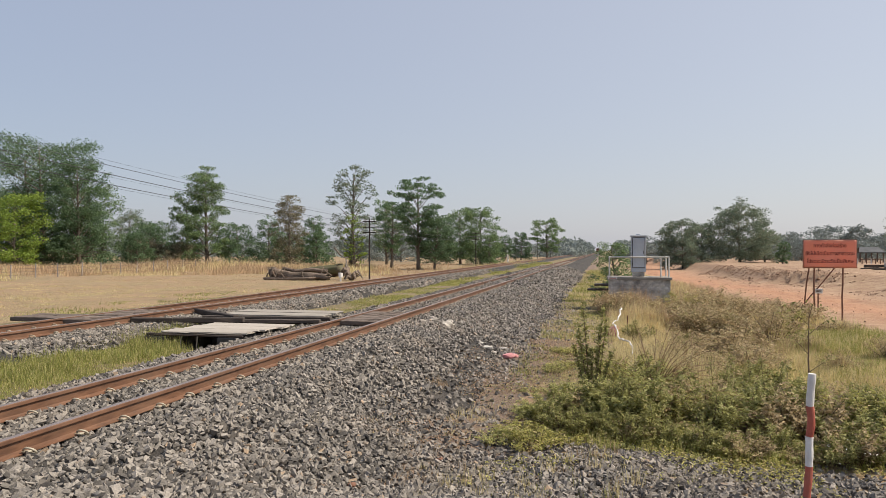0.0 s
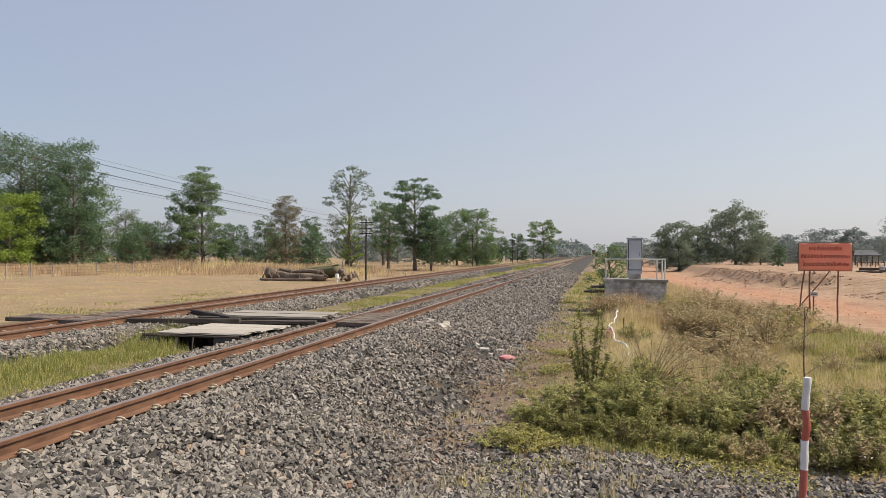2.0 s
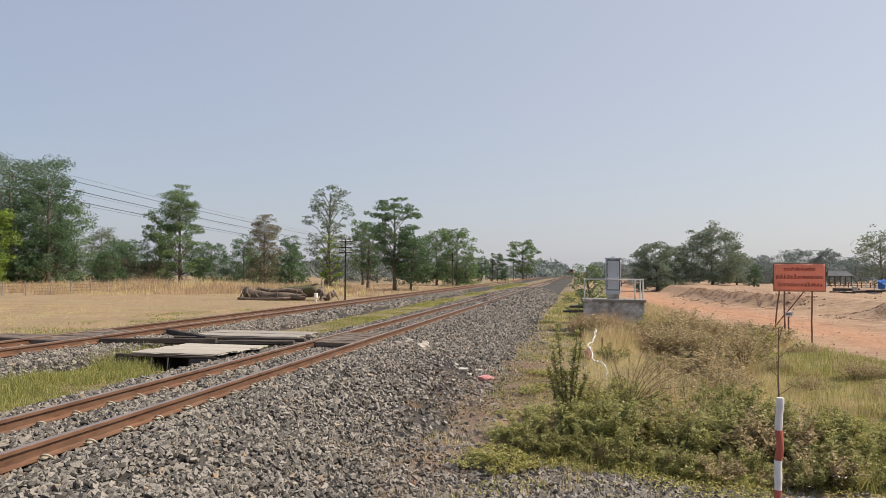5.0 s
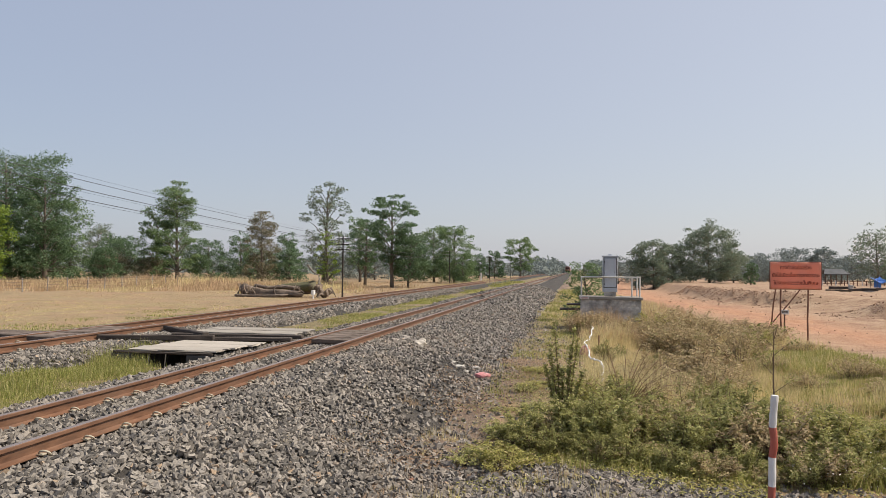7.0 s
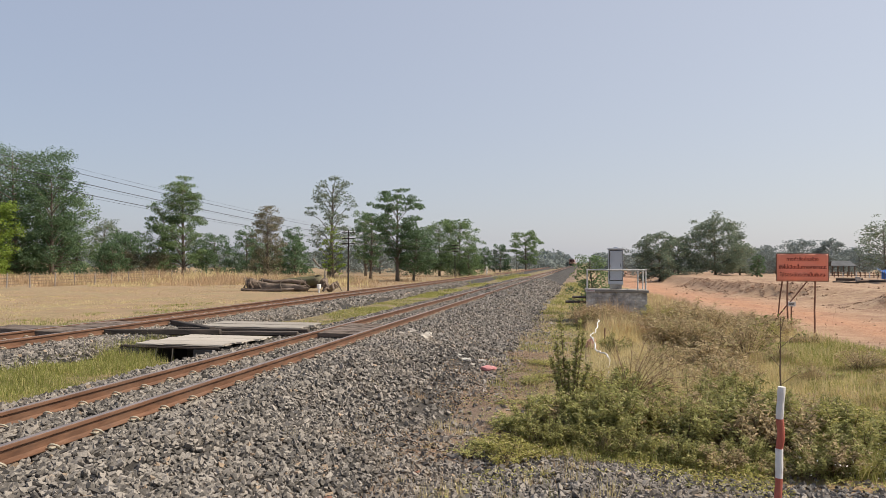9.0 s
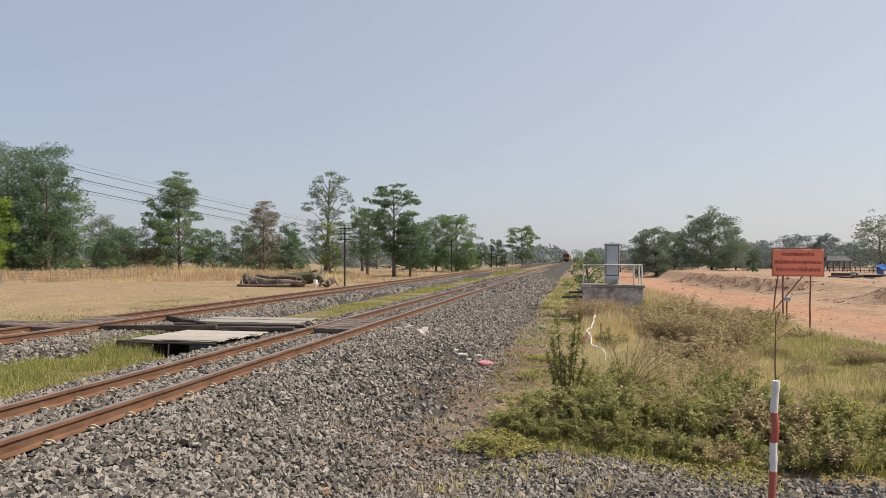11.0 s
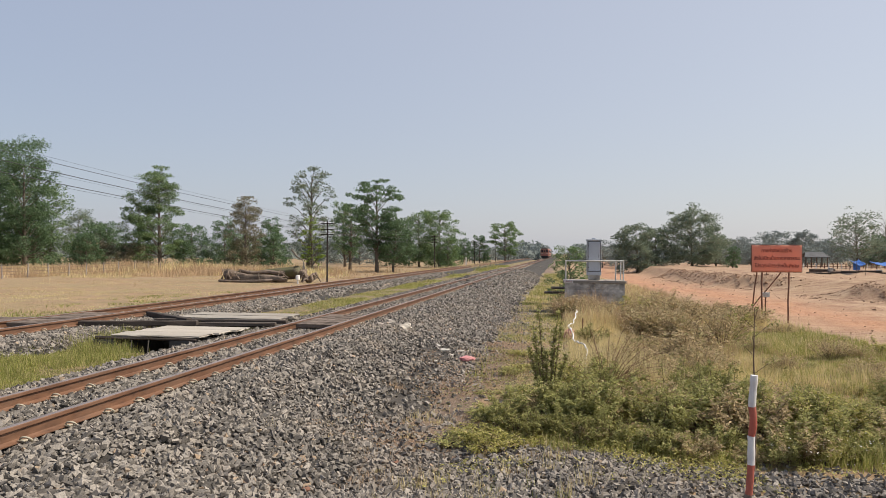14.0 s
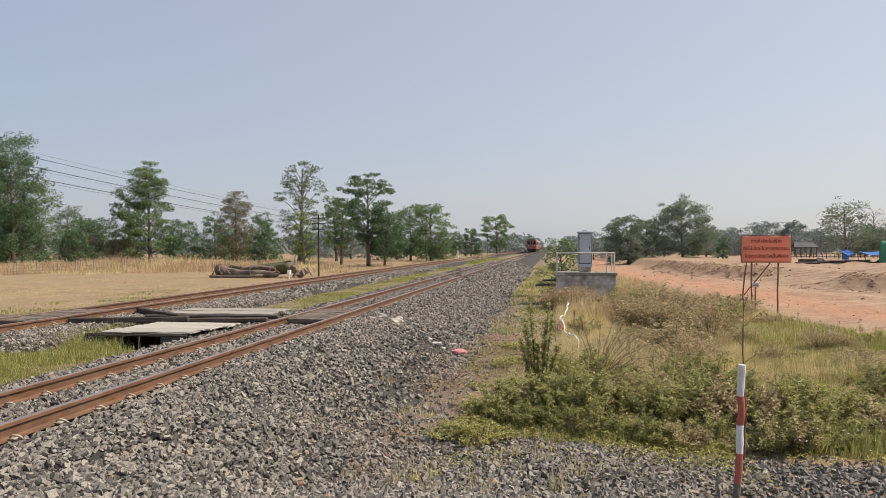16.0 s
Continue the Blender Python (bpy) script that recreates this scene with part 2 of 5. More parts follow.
M["litter_brown"] = foliage("litter_brown", (0.17, 0.105, 0.07), (0.42, 0.28, 0.18), (0.30, 0.27, 0.11), 0.85, 0.8, 0.2)
M["stem"] = varied("bush_stem", (0.16, 0.11, 0.075), 0.9, 30, 4, 0.4, 0.3, 0.003)
M["white_paint"] = varied("white_paint_worn", (0.74, 0.73, 0.72), 0.6, 14, 3, 0.08, 0.15, 0.002, tint=(0.58, 0.55, 0.52))
M["red_paint"] = varied("red_paint_faded", (0.42, 0.10, 0.065), 0.65, 14, 3, 0.25, 0.15, 0.002, tint=(0.33, 0.12, 0.09))
M["galv"] = varied("galvanised_rail", (0.66, 0.65, 0.62), 0.5, 20, 3, 0.12, 0.1, 0.001, 0.3)
M["cabinet"] = varied("cabinet_grey_paint", (0.50, 0.53, 0.58), 0.45, 18, 1.5, 0.08, 0.06, 0.001, 0.1, tint=(0.43, 0.455, 0.50))
M["sign_face"] = varied("sign_orange_sheet", (0.88, 0.42, 0.31), 0.5, 3.0, 1.1, 0.12, 0.35, 0.02, tint=(0.83, 0.36, 0.25))
def see_through(mat, c, k):
    """Lets some light through a thin sheet."""
    t = mat.node_tree
    tr, mx = t.nodes.new("ShaderNodeBsdfTranslucent"), t.nodes.new("ShaderNodeMixShader")
    tr.inputs[0].default_value = (*c, 1)
    mx.inputs[0].default_value = k
    t.links.new(t.nodes["Principled BSDF"].outputs[0], mx.inputs[1])
    t.links.new(tr.outputs[0], mx.inputs[2])
    t.links.new(mx.outputs[0], t.nodes["Material Output"].inputs[0])


see_through(M["sign_face"], (0.92, 0.46, 0.34), 0.45)
M["sign_red"] = varied("sign_letter_red", (0.17, 0.02, 0.016), 0.6, 20, 3, 0.15, 0.05, 0.001)
M["iron"] = varied("dark_iron", (0.055, 0.045, 0.04), 0.7, 20, 3, 0.35, 0.2, 0.002, 0.4)
M["rusty"] = varied("rusty_steel_post", (0.20, 0.095, 0.06), 0.8, 22, 3, 0.4, 0.3, 0.003)
M["wire"] = varied("wire_dark", (0.045, 0.045, 0.05), 0.6, 5, 1, 0.2, 0.0, 0.001)
M["tarp_blue"] = varied("tarpaulin_blue", (0.045, 0.16, 0.50), 0.5, 6, 1.2, 0.25, 0.5, 0.03)
M["tarp_green"] = varied("shade_net_green", (0.035, 0.23, 0.13), 0.7, 6, 1.2, 0.25, 0.5, 0.03)
M["plastic_white"] = varied("white_plastic", (0.78, 0.78, 0.77), 0.4, 18, 3, 0.06, 0.2, 0.003)
M["plastic_red"] = varied("red_pink_plastic", (0.60, 0.25, 0.25), 0.45, 14, 3, 0.2, 0.4, 0.01)
M["roof_sheet"] = varied("zinc_roof", (0.085, 0.09, 0.10), 0.7, 5, 1, 0.2, 0.3, 0.01, 0.1)
M["moss"] = varied("mossy_bark", (0.12, 0.105, 0.07), 0.95, 7, 1.6, 0.5, 0.9, 0.03, tint=(0.105, 0.11, 0.045))
M["train_orange"] = varied("railcar_orange", (0.33, 0.13, 0.095), 0.45, 6, 1, 0.12, 0.05, 0.002)
M["train_dark"] = varied("railcar_maroon", (0.12, 0.035, 0.035), 0.5, 6, 1, 0.2, 0.05, 0.002)
M["train_roof"] = varied("railcar_roof", (0.16, 0.13, 0.12), 0.7, 6, 1, 0.2, 0.05, 0.002)
M["glass_dark"] = varied("window_glass_dark", (0.02, 0.022, 0.025), 0.12, 4, 1, 0.1, 0.0, 0.001)
M["under"] = varied("underframe_black", (0.03, 0.028, 0.026), 0.8, 9, 2, 0.3, 0.2, 0.005)
# headlamp glass with a faint emission added; no lit lamp is seen
lampm = Nodes("headlamp_added_glow", 0.3)
lampm.color((0.9, 0.88, 0.8))
lampm.bsdf.inputs["Emission Color"].default_value = (1, 0.93, 0.75, 1)
lampm.bsdf.inputs["Emission Strength"].default_value = 0.15
M["lamp"] = lampm.mat


# ---- helpers for shapes ----
def mesh_of(bm, name, mat):
    me = bpy.data.meshes.new(name)
    bm.to_mesh(me)
    bm.free()
    me.materials.append(M[mat])
    return me


def smooth(me, on=True):
    me.polygons.foreach_set("use_smooth", [on] * len(me.polygons))
    return me


def part(name, bm, mat, parent, label="", soft=False):
    me = mesh_of(bm, name, mat) if isinstance(bm, bmesh.types.BMesh) else bm
    if soft:
        smooth(me)
    ob = new(name, me)
    ob.parent = parent
    if label:
        tagged(ob, label)
    return ob


def thing(name, label, category, at=(0, 0, 0), rz=0, group="", kind=""):
    ob = new(name)
    ob.matrix_basis = pose(*at, 0, 0, rz)
    return tagged(ob, label, category, group, kind)


def solo(name, bm, mat, label, category, group="", kind="", soft=False):
    me = mesh_of(bm, name, mat) if isinstance(bm, bmesh.types.BMesh) else bm
    if soft:
        smooth(me)
    return tagged(new(name, me), label, category, group, kind)


def box(bm, x0, x1, y0, y1, z0, z1, bev=0.0, m=None):
    r = bmesh.ops.create_cube(bm, size=1.0)
    vs = r["verts"]
    for v in vs:
        v.co = Vector((x0 + (v.co.x + 0.5) * (x1 - x0), y0 + (v.co.y + 0.5) * (y1 - y0), z0 + (v.co.z + 0.5) * (z1 - z0)))
    if bev:
        es = list({e for v in vs for e in v.link_edges})
        r = bmesh.ops.bevel(bm, geom=es, offset=bev, segments=1, affect="EDGES")
        vs = list({v for f in r["faces"] for v in f.verts} | {v for v in vs if v.is_valid})
    if m:
        bmesh.ops.transform(bm, matrix=m, verts=vs)
    return vs


def one_box(*a, **k):
    bm = bmesh.new()
    box(bm, *a, **k)
    return bm


def tube(bm, pts, radii, sides=8, cap=True):
    """A tube through the points, with a radius at each."""
    pts = [Vector(p) for p in pts]
    if isinstance(radii, (int, float)):
        radii = [radii] * len(pts)
    rings = []
    side = None
    for i, p in enumerate(pts):
        d = (pts[min(i + 1, len(pts) - 1)] - pts[max(i - 1, 0)]).normalized()
        if side is None:
            side = d.orthogonal().normalized()
        else:
            side = (side - d * side.dot(d)).normalized()
        up = d.cross(side)
        ring = []
        for k in range(sides):
            t = 2 * math.pi * k / sides
            ring.append(bm.verts.new(p + (side * math.cos(t) + up * math.sin(t)) * radii[i]))
        rings.append(ring)
    for a, b in zip(rings, rings[1:]):
        for k in range(sides):
            bm.faces.new((a[k], a[(k + 1) % sides], b[(k + 1) % sides], b[k]))
    if cap:
        bm.faces.new(rings[0][::-1])
        bm.faces.new(rings[-1])


def one_tube(*a, **k):
    bm = bmesh.new()
    tube(bm, *a, **k)
    return bm


# ---- the lie of the land ----
T1, T2 = -5.685, -11.62             # track centres
T1_TOP, T2_TOP = 0.0, 0.10         # rail tops
HALF = 0.57                        # half of the distance between rail centres


def ss(a, b, v):
    t = np.clip((v - a) / (b - a), 0, 1)
    return t * t * (3 - 2 * t)


def fbm(x, y, s, seed=0.0):
    """A cheap smooth noise in about -1..1, on arrays."""
    r = 0.0
    for k, (a, fx, fy) in enumerate(((0.5, 1.0, 0.31), (0.3, -0.62, 1.7), (0.2, 2.3, -1.1), (0.18, 1.3, 2.9), (0.12, 4.7, 3.3))):
        r = r + a * np.sin((x * fx + y * fy) * s + seed * (k + 1.3) + 1.7 * np.sin((y * fx - x * fy) * s * 0.7 + seed + k))
    return r


# edge of the bare red earth: at these y, from these x on
RED_Y, RED_X = (10, 20, 22.8, 28.8, 34.5, 45, 53.6, 62.9, 75, 150), (16, 11.3, 10.0, 9.0, 8.1, 7.4, 6.8, 5.3, 4.6, 6)


def land(x, y):
    """Height of the ground sheet."""
    x, y = np.asarray(x, float), np.asarray(y, float)
    zl = -0.62 + 0.05 * fbm(x, y, 0.11, 2.0)                      # field beyond the tracks
    zm = -0.34 + 0.03 * fbm(x, y, 0.9, 1.0)                       # strip between the tracks
    zp = -0.92 + 0.05 * fbm(x, y, 0.7, 4.0)                       # path along the toe of the ballast
    zd = -0.98 - 0.20 * ss(10, 14, y) + 0.10 * fbm(x, y, 0.35, 3.0)                      # ditch and scrub
    zd = zd - 0.28 * np.exp(-((x - 3.2) / 1.6) ** 2 - ((y - 20.5) / 4.5) ** 2)
    z = zl + (zm - zl) * ss(-15.5, -13.4, x)
    z = z + (zp - z) * ss(-4.2, -2.2, x)
    z = z + (zd - z) * ss(0.2, 2.4, x)
    # hollow under the crossing slabs
    z = z - 0.62 * ss(-9.5, -9.3, x) * (1 - ss(-7.75, -7.6, x)) * ss(12.45, 12.85, y) * (1 - ss(15.0, 15.2, y))
    # road approach on which the camera stands
    road = (1 - ss(3.4, 7.6, y + 0.25 * np.sin(x * 1.3) - 0.05 * x)) * ss(-5.0, -3.6, x) * ss(-40, -30, y)
    z = z + (-0.02 - z) * road
    # raised fill of red earth; its edge is flatter where lorries drive up
    edge = np.interp(y, (25, 43.5, 49, 58.6, 63, 84, 200), (30, 19.3, 17.2, 15.6, 12.8, 11.8, 9)) + 0.5 * fbm(x, y, 0.5, 6.0)
    wide = 1.8 + 7.0 * np.exp(-((y - 54) / 3.0) ** 2)
    z = z + (1.05 + 0.10 * fbm(x, y, 0.4, 1.0)) * ss(0, 1, (x - edge) / wide) * ss(20, 30, y)
    # spoil heaps and wheel ruts on the red earth
    z = z + 0.16 * np.maximum(0, fbm(x, y, 1.1, 2.5) - 0.1) * ss(0, 2, x - np.interp(y, RED_Y, RED_X)) * (1 - ss(90, 120, y))
    far = ss(150, 400, np.hypot(x, y))
    return z * (1 - far) + (-0.8) * far


def zones(x, y):
    """Red earth, green, bare path; each 0..1."""
    n1, n2 = fbm(x, y, 0.5, 9.0), fbm(x, y, 1.3, 5.0)
    red = ss(-0.7, 0.9, x - np.interp(y, RED_Y, RED_X) + 0.5 * n2) * ss(12, 14, y) * ss(-1, 1, 190 - y + 8 * n1)
    green = 0.5 * ss(-10.4, -9.6, x) * (1 - ss(-7.9, -7.2, x)) * (1 - ss(12.2, 12.6, y) * (1 - ss(15, 15.4, y))) + 0.45 * ss(-2.0, -1.0, x) * (1 - ss(0.6, 2, x)) * ss(8, 11, y)
    green = green + 0.85 * ss(-19.5, -17, x) * (1 - ss(-14.6, -13.8, x)) * (1 - ss(30, 50, y)) + 0.35 * ss(1.5, 3, x) * ss(9, 10, y) * (1 - red) * (0.7 + n1)
    path = ss(-3.2, -2.4, x) * (1 - ss(-1.6, -0.8, x + 0.4 * n2)) + 0.9 * ss(-4.4, -3.5, x) * (1 - ss(7, 9, y))
    return np.clip(red, 0, 1), np.clip(green, 0, 1), np.clip(path, 0, 1)


def lane(x, y):
    """The wheel-worn orange track over the red earth."""
    c = np.interp(y, (20, 30, 45, 55, 62, 74, 120), (16, 13, 11.2, 10.4, 8.6, 6.9, 5.4))
    return np.clip(np.exp(-((x - c) / (1.5 + 0.03 * y)) ** 2) * ss(22, 30, y), 0, 1)


def axis(spans):
    out = []
    for a, b, d in spans:
        out += list(np.arange(a, b, d))
    return np.array(sorted(set(np.round(out, 3))))


def grid_mesh(name, xs, ys, zfun, mat):
    X, Y = np.meshgrid(xs, ys)
    Z = zfun(X, Y)
    nx, ny = len(xs), len(ys)
    idx = np.arange(nx * ny).reshape(ny, nx)
    quads = np.stack([idx[:-1, :-1], idx[:-1, 1:], idx[1:, 1:], idx[1:, :-1]], -1).reshape(-1, 4)
    me = bpy.data.meshes.new(name)
    me.from_pydata(np.stack([X, Y, Z], -1).reshape(-1, 3).tolist(), [], quads.tolist())
    me.materials.append(M[mat])
    smooth(me)
    return me, X.ravel(), Y.ravel()


def ground():
    xs = axis(((-2600, -300, 250), (-300, -80, 20), (-80, -20, 3), (-20, -10, 0.5), (-10, -7, 0.15), (-7, 8, 0.25), (8, 60, 0.8), (60, 120, 4), (120, 400, 30), (400, 2700, 250)))
    ys = axis(((-600, -40, 60), (-40, 0, 4), (0, 16, 0.25), (16, 45, 0.5), (45, 80, 0.8), (80, 160, 4), (160, 500, 30), (500, 3600, 250)))
    me, x, y = grid_mesh("ground", xs, ys, land, "ground")
    r, g, p = zones(x, y)
    col = me.color_attributes.new("zone", "FLOAT_COLOR", "POINT")
    col.data.foreach_set("color", np.stack([r, g, p, lane(x, y)], -1).astype(np.float32).ravel())
    tagged(new("ground", me), "dry grass field, scrub strip and bare red earth", "ground", kind="structure")


ground()


# ---- track beds and stones ----
def bed_height(x, c, top):
    """Cross-section of the ballast of a track with centre c."""
    d = np.abs(x - c)
    crown = top - 0.20
    out = np.where(d < 1.45, crown, crown - (d - 1.45) * (0.38 if c == T1 else 0.30))
    if c == T2:
        out = out - np.maximum(0, d - 1.75) * 0.7 * (x > c)
    return out


def bed1(x, y):
    x, y = np.asarray(x, float), np.asarray(y, float)
    z = bed_height(x, T1, T1_TOP) + 0.02 * fbm(x, y, 2.1, 3.0)
    left = np.where(x < T1, np.maximum(z, -0.40), z)
    return left


def bed2(x, y):
    return bed_height(np.asarray(x, float), T2, T2_TOP) + 0.02 * fbm(np.asarray(x, float), np.asarray(y, float), 2.1, 8.0)


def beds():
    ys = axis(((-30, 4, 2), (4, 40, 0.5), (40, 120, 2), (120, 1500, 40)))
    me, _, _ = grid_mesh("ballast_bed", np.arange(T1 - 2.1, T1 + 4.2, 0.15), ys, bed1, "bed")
    tagged(new("ballast_bed", me), "crushed-stone ballast bed of the near track, blackened as shade between stones", "track bed", kind="structure")
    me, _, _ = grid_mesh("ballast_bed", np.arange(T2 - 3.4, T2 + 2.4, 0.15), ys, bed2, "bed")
    tagged(new("ballast_bed", me), "crushed-stone ballast bed of the second track, blackened as shade between stones", "track bed", kind="structure")


beds()


def stone_kinds(n=20, seed=5):
    """Angular crushed stones: hulls of a few random points. Lists of (points, triangles)."""
    rng = random.Random(seed)
    out = []
    for _ in range(n):
        bm = bmesh.new()
        for cx in (-1, 1):
            for cy in (-1, 1):
                for cz in (-1, 1):                   # a block with knocked-off corners
                    bm.verts.new(((cx * 0.8 + rng.uniform(-0.5, 0.4)) * 1.3, (cy * 0.8 + rng.uniform(-0.45, 0.4)) * 0.85, (cz * 0.75 + rng.uniform(-0.45, 0.35)) * 0.60))
        r = bmesh.ops.convex_hull(bm, input=bm.verts)
        bmesh.ops.delete(bm, geom=[v for v in bm.verts if not v.link_faces], context="VERTS")
        bmesh.ops.triangulate(bm, faces=bm.faces)
        bm.verts.index_update()
        out.append((np.array([v.co[:] for v in bm.verts]), np.array([[v.index for v in f.verts] for f in bm.faces])))
        bm.free()
    return out


def rot_matrices(rng, n, tilt=1.0):
    """n turns: any about z, and a lean of up to tilt radians."""
    a, b, c = rng.uniform(0, 2 * np.pi, n), rng.uniform(-tilt, tilt, n), rng.uniform(-tilt, tilt, n)
    ca, sa, cb, sb, cc, sc = np.cos(a), np.sin(a), np.cos(b), np.sin(b), np.cos(c), np.sin(c)
    z, o = np.zeros(n), np.ones(n)
    rz = np.array([[ca, -sa, z], [sa, ca, z], [z, z, o]])
    ry = np.array([[cb, z, sb], [z, o, z], [-sb, z, cb]])
    rx = np.array([[o, z, z], [z, cc, -sc], [z, sc, cc]])
    return np.einsum("ijn,jkn,kln->nil", rz, ry, rx)


def scatter(name, kinds, P, S, mat, rng, tilt=1.0, rots=None):
    """One mesh of many copies of the given shapes, at the places P with the sizes S (n or n x 3)."""
    pick = rng.integers(0, len(kinds), len(P))
    R = rots if rots is not None else rot_matrices(rng, len(P), tilt)
    S = np.asarray(S, float)
    if S.ndim == 1:
        S = np.repeat(S[:, None], 3, 1)
    vs, fs, sizes, off = [], [], [], 0
    for k, (v, f) in enumerate(kinds):
        i = np.nonzero(pick == k)[0]
        if not len(i):
            continue
        w = np.einsum("nij,nvj->nvi", R[i], v[None] * S[i][:, None]) + P[i][:, None]
        vs.append(w.reshape(-1, 3))
        ff = f[None] + (off + np.arange(len(i)) * len(v))[:, None, None]
        fs.append(ff.reshape(-1, f.shape[1]))
        off += len(i) * len(v)
    me = bpy.data.meshes.new(name)
    V = np.concatenate(vs)
    me.vertices.add(len(V))
    me.vertices.foreach_set("co", V.astype(np.float32).ravel())
    tot = sum(f.size for f in fs)
    me.loops.add(tot)
    me.loops.foreach_set("vertex_index", np.concatenate([f.ravel() for f in fs]).astype(np.int32))
    counts = np.concatenate([np.full(len(f), f.shape[1]) for f in fs])
    me.polygons.add(len(counts))
    me.polygons.foreach_set("loop_start", np.concatenate([[0], np.cumsum(counts)[:-1]]).astype(np.int32))
    me.polygons.foreach_set("loop_total", counts.astype(np.int32))
    me.materials.append(M[mat])
    me.polygons.foreach_set("use_smooth", [False] * len(counts))
    me.update(calc_edges=True)
    me.validate()
    return me


def surface1(x, y):
    return np.maximum(bed1(x, y), land(x, y))


STONES = stone_kinds()


def spread(rng, x0, x1, y0, y1, per_m2):
    n = int((x1 - x0) * (y1 - y0) * per_m2)
    return rng.uniform(x0, x1, n), rng.uniform(y0, y1, n)


def ballast():
    rng = np.random.default_rng(11)
    P, S = [], []
    for x0, x1, y0, y1, dens, size in ((-7.4, -1.6, 3.8, 10, 980, 0.0265), (-7.6, -1.6, 10, 20, 640, 0.031), (-7.6, -1.9, 20, 36, 430, 0.035), (-7.6, -2.0, 36, 80, 120, 0.060)):
        x, y = spread(rng, x0, x1, y0, y1, dens)
        toe = -2.15 + 0.35 * fbm(x, y, 1.1, 2.0) + 0.5 * rng.normal(0, 0.5, len(x))
        keep = (x < toe) & ~((np.abs(np.abs(x - T1) - HALF) < 0.075))
        keep &= rng.uniform(0, 1, len(x)) < 1 - 0.86 * ss(-3.5, -2.7, x + 0.35 * fbm(x, y, 0.9, 6.0)) * (1 - ss(16, 22, y))
        x, y = x[keep], y[keep]
        z = surface1(x, y) + rng.uniform(-0.03, 0.045, len(x)) * size / 0.0265
        inside = np.abs(x - T1) < HALF + 0.3
        z = np.where(inside, z - 0.012, z)
        P.append(np.stack([x, y, z], -1))
        S.append(np.clip(np.exp(rng.normal(-0.05, 0.28, len(x))), 0.5, 1.5) * size)
    # tipped stones on the road shoulder before the camera
    x, y = spread(rng, -3.8, 6.2, 3.6, 11.0, 1050)
    edge = 9.1 + 0.25 * fbm(x, y, 1.2, 7.0) + rng.normal(0, 0.25, len(x)) + 2.6 * (1 - ss(-2.0, -0.8, x))
    keep = (y < edge) & (x > -3.0 + rng.uniform(-1, 0.5, len(x)))
    keep &= rng.uniform(0, 1, len(x)) < (0.55 + 0.45 * ss(-0.25, 0.3, fbm(x, y, 0.9, 3.0))) * (1 - 0.75 * ss(9, 11, y))
    keep &= rng.uniform(0, 1, len(x)) < 1 - 0.92 * np.exp(-((x + 1.8) / 1.35) ** 2 - ((y - 9.7) / 2.5) ** 2) * ss(-0.7, 0.0, fbm(x, y, 1.3, 4.0))
    x, y = x[keep], y[keep]
    P.append(np.stack([x, y, surface1(x, y) + rng.uniform(-0.015, 0.03, len(x))], -1))
    S.append(np.clip(np.exp(rng.normal(-0.05, 0.32, len(x))), 0.45, 1.5) * 0.0265)
    # strays on the path
    x, y = spread(rng, -2.6, -0.2, 8, 34, 240)
    k = rng.uniform(0, 1, len(x)) < np.exp(-(x + 2.4) / 0.8) * (0.4 + 0.6 * ss(-0.3, 0.3, fbm(x, y, 0.8, 1.0)))
    x, y = x[k], y[k]
    P.append(np.stack([x, y, surface1(x, y)], -1))
    S.append(np.exp(rng.normal(-0.1, 0.35, len(x))) * 0.03)
    me = scatter("ballast_stones", STONES, np.concatenate(P), np.concatenate(S), "ballast", rng)
    tagged(new("ballast_stones", me), "loose grey crushed stones heaped along the near track", "ballast", kind="stuff")
    P, S = [], []
    for x0, x1, y0, y1, dens, size in ((-14.0, -9.3, 10, 24, 460, 0.034), (-14.0, -9.4, 24, 60, 130, 0.056)):
        x, y = spread(rng, x0, x1, y0, y1, dens)
        keep = ~((np.abs(np.abs(x - T2) - HALF) < 0.075)) & (x < -9.65 + 0.35 * fbm(x, y, 1.0, 4.0))
        x, y = x[keep], y[keep]
        P.append(np.stack([x, y, bed2(x, y) + rng.uniform(-0.012, 0.022, len(x))], -1))
        S.append(rng.uniform(0.6, 1.35, len(x)) * size)
    me = scatter("ballast_stones", STONES, np.concatenate(P), np.concatenate(S), "ballast", rng)
    tagged(new("ballast_stones", me), "grey crushed stones round the second track", "ballast", kind="stuff")


ballast()


# ---- rails, sleepers, clips ----
def rail_profile():
    half = [(0.0, 0.0), (0.032, 0.0), (0.038, -0.006), (0.038, -0.038), (0.011, -0.052), (0.009, -0.135), (0.032, -0.148), (0.066, -0.157), (0.066, -0.166)]
    return [(x, z) for x, z in half] + [(-x, z) for x, z in half[:0:-1]]


def rail_mesh(y0, y1, step):
    bm = bmesh.new()
    prof = rail_profile()
    rings = []
    y = y0
    while y <= y1 + 1e-6:
        rings.append([bm.verts.new((x, y, z)) for x, z in prof])
        y += step
    n = len(prof)
    for a, b in zip(rings, rings[1:]):
        for k in range(n):
            f = bm.faces.new((a[k], b[k], b[(k + 1) % n], a[(k + 1) % n]))
            f.material_index = 1 if k in (0, n - 1) else 0
    bm.faces.new(rings[0])
    bm.faces.new(rings[-1][::-1])
    bmesh.ops.recalc_face_normals(bm, faces=bm.faces)
    me = mesh_of(bm, "rail", "rail")
    me.materials.append(M["railhead"])
    return me


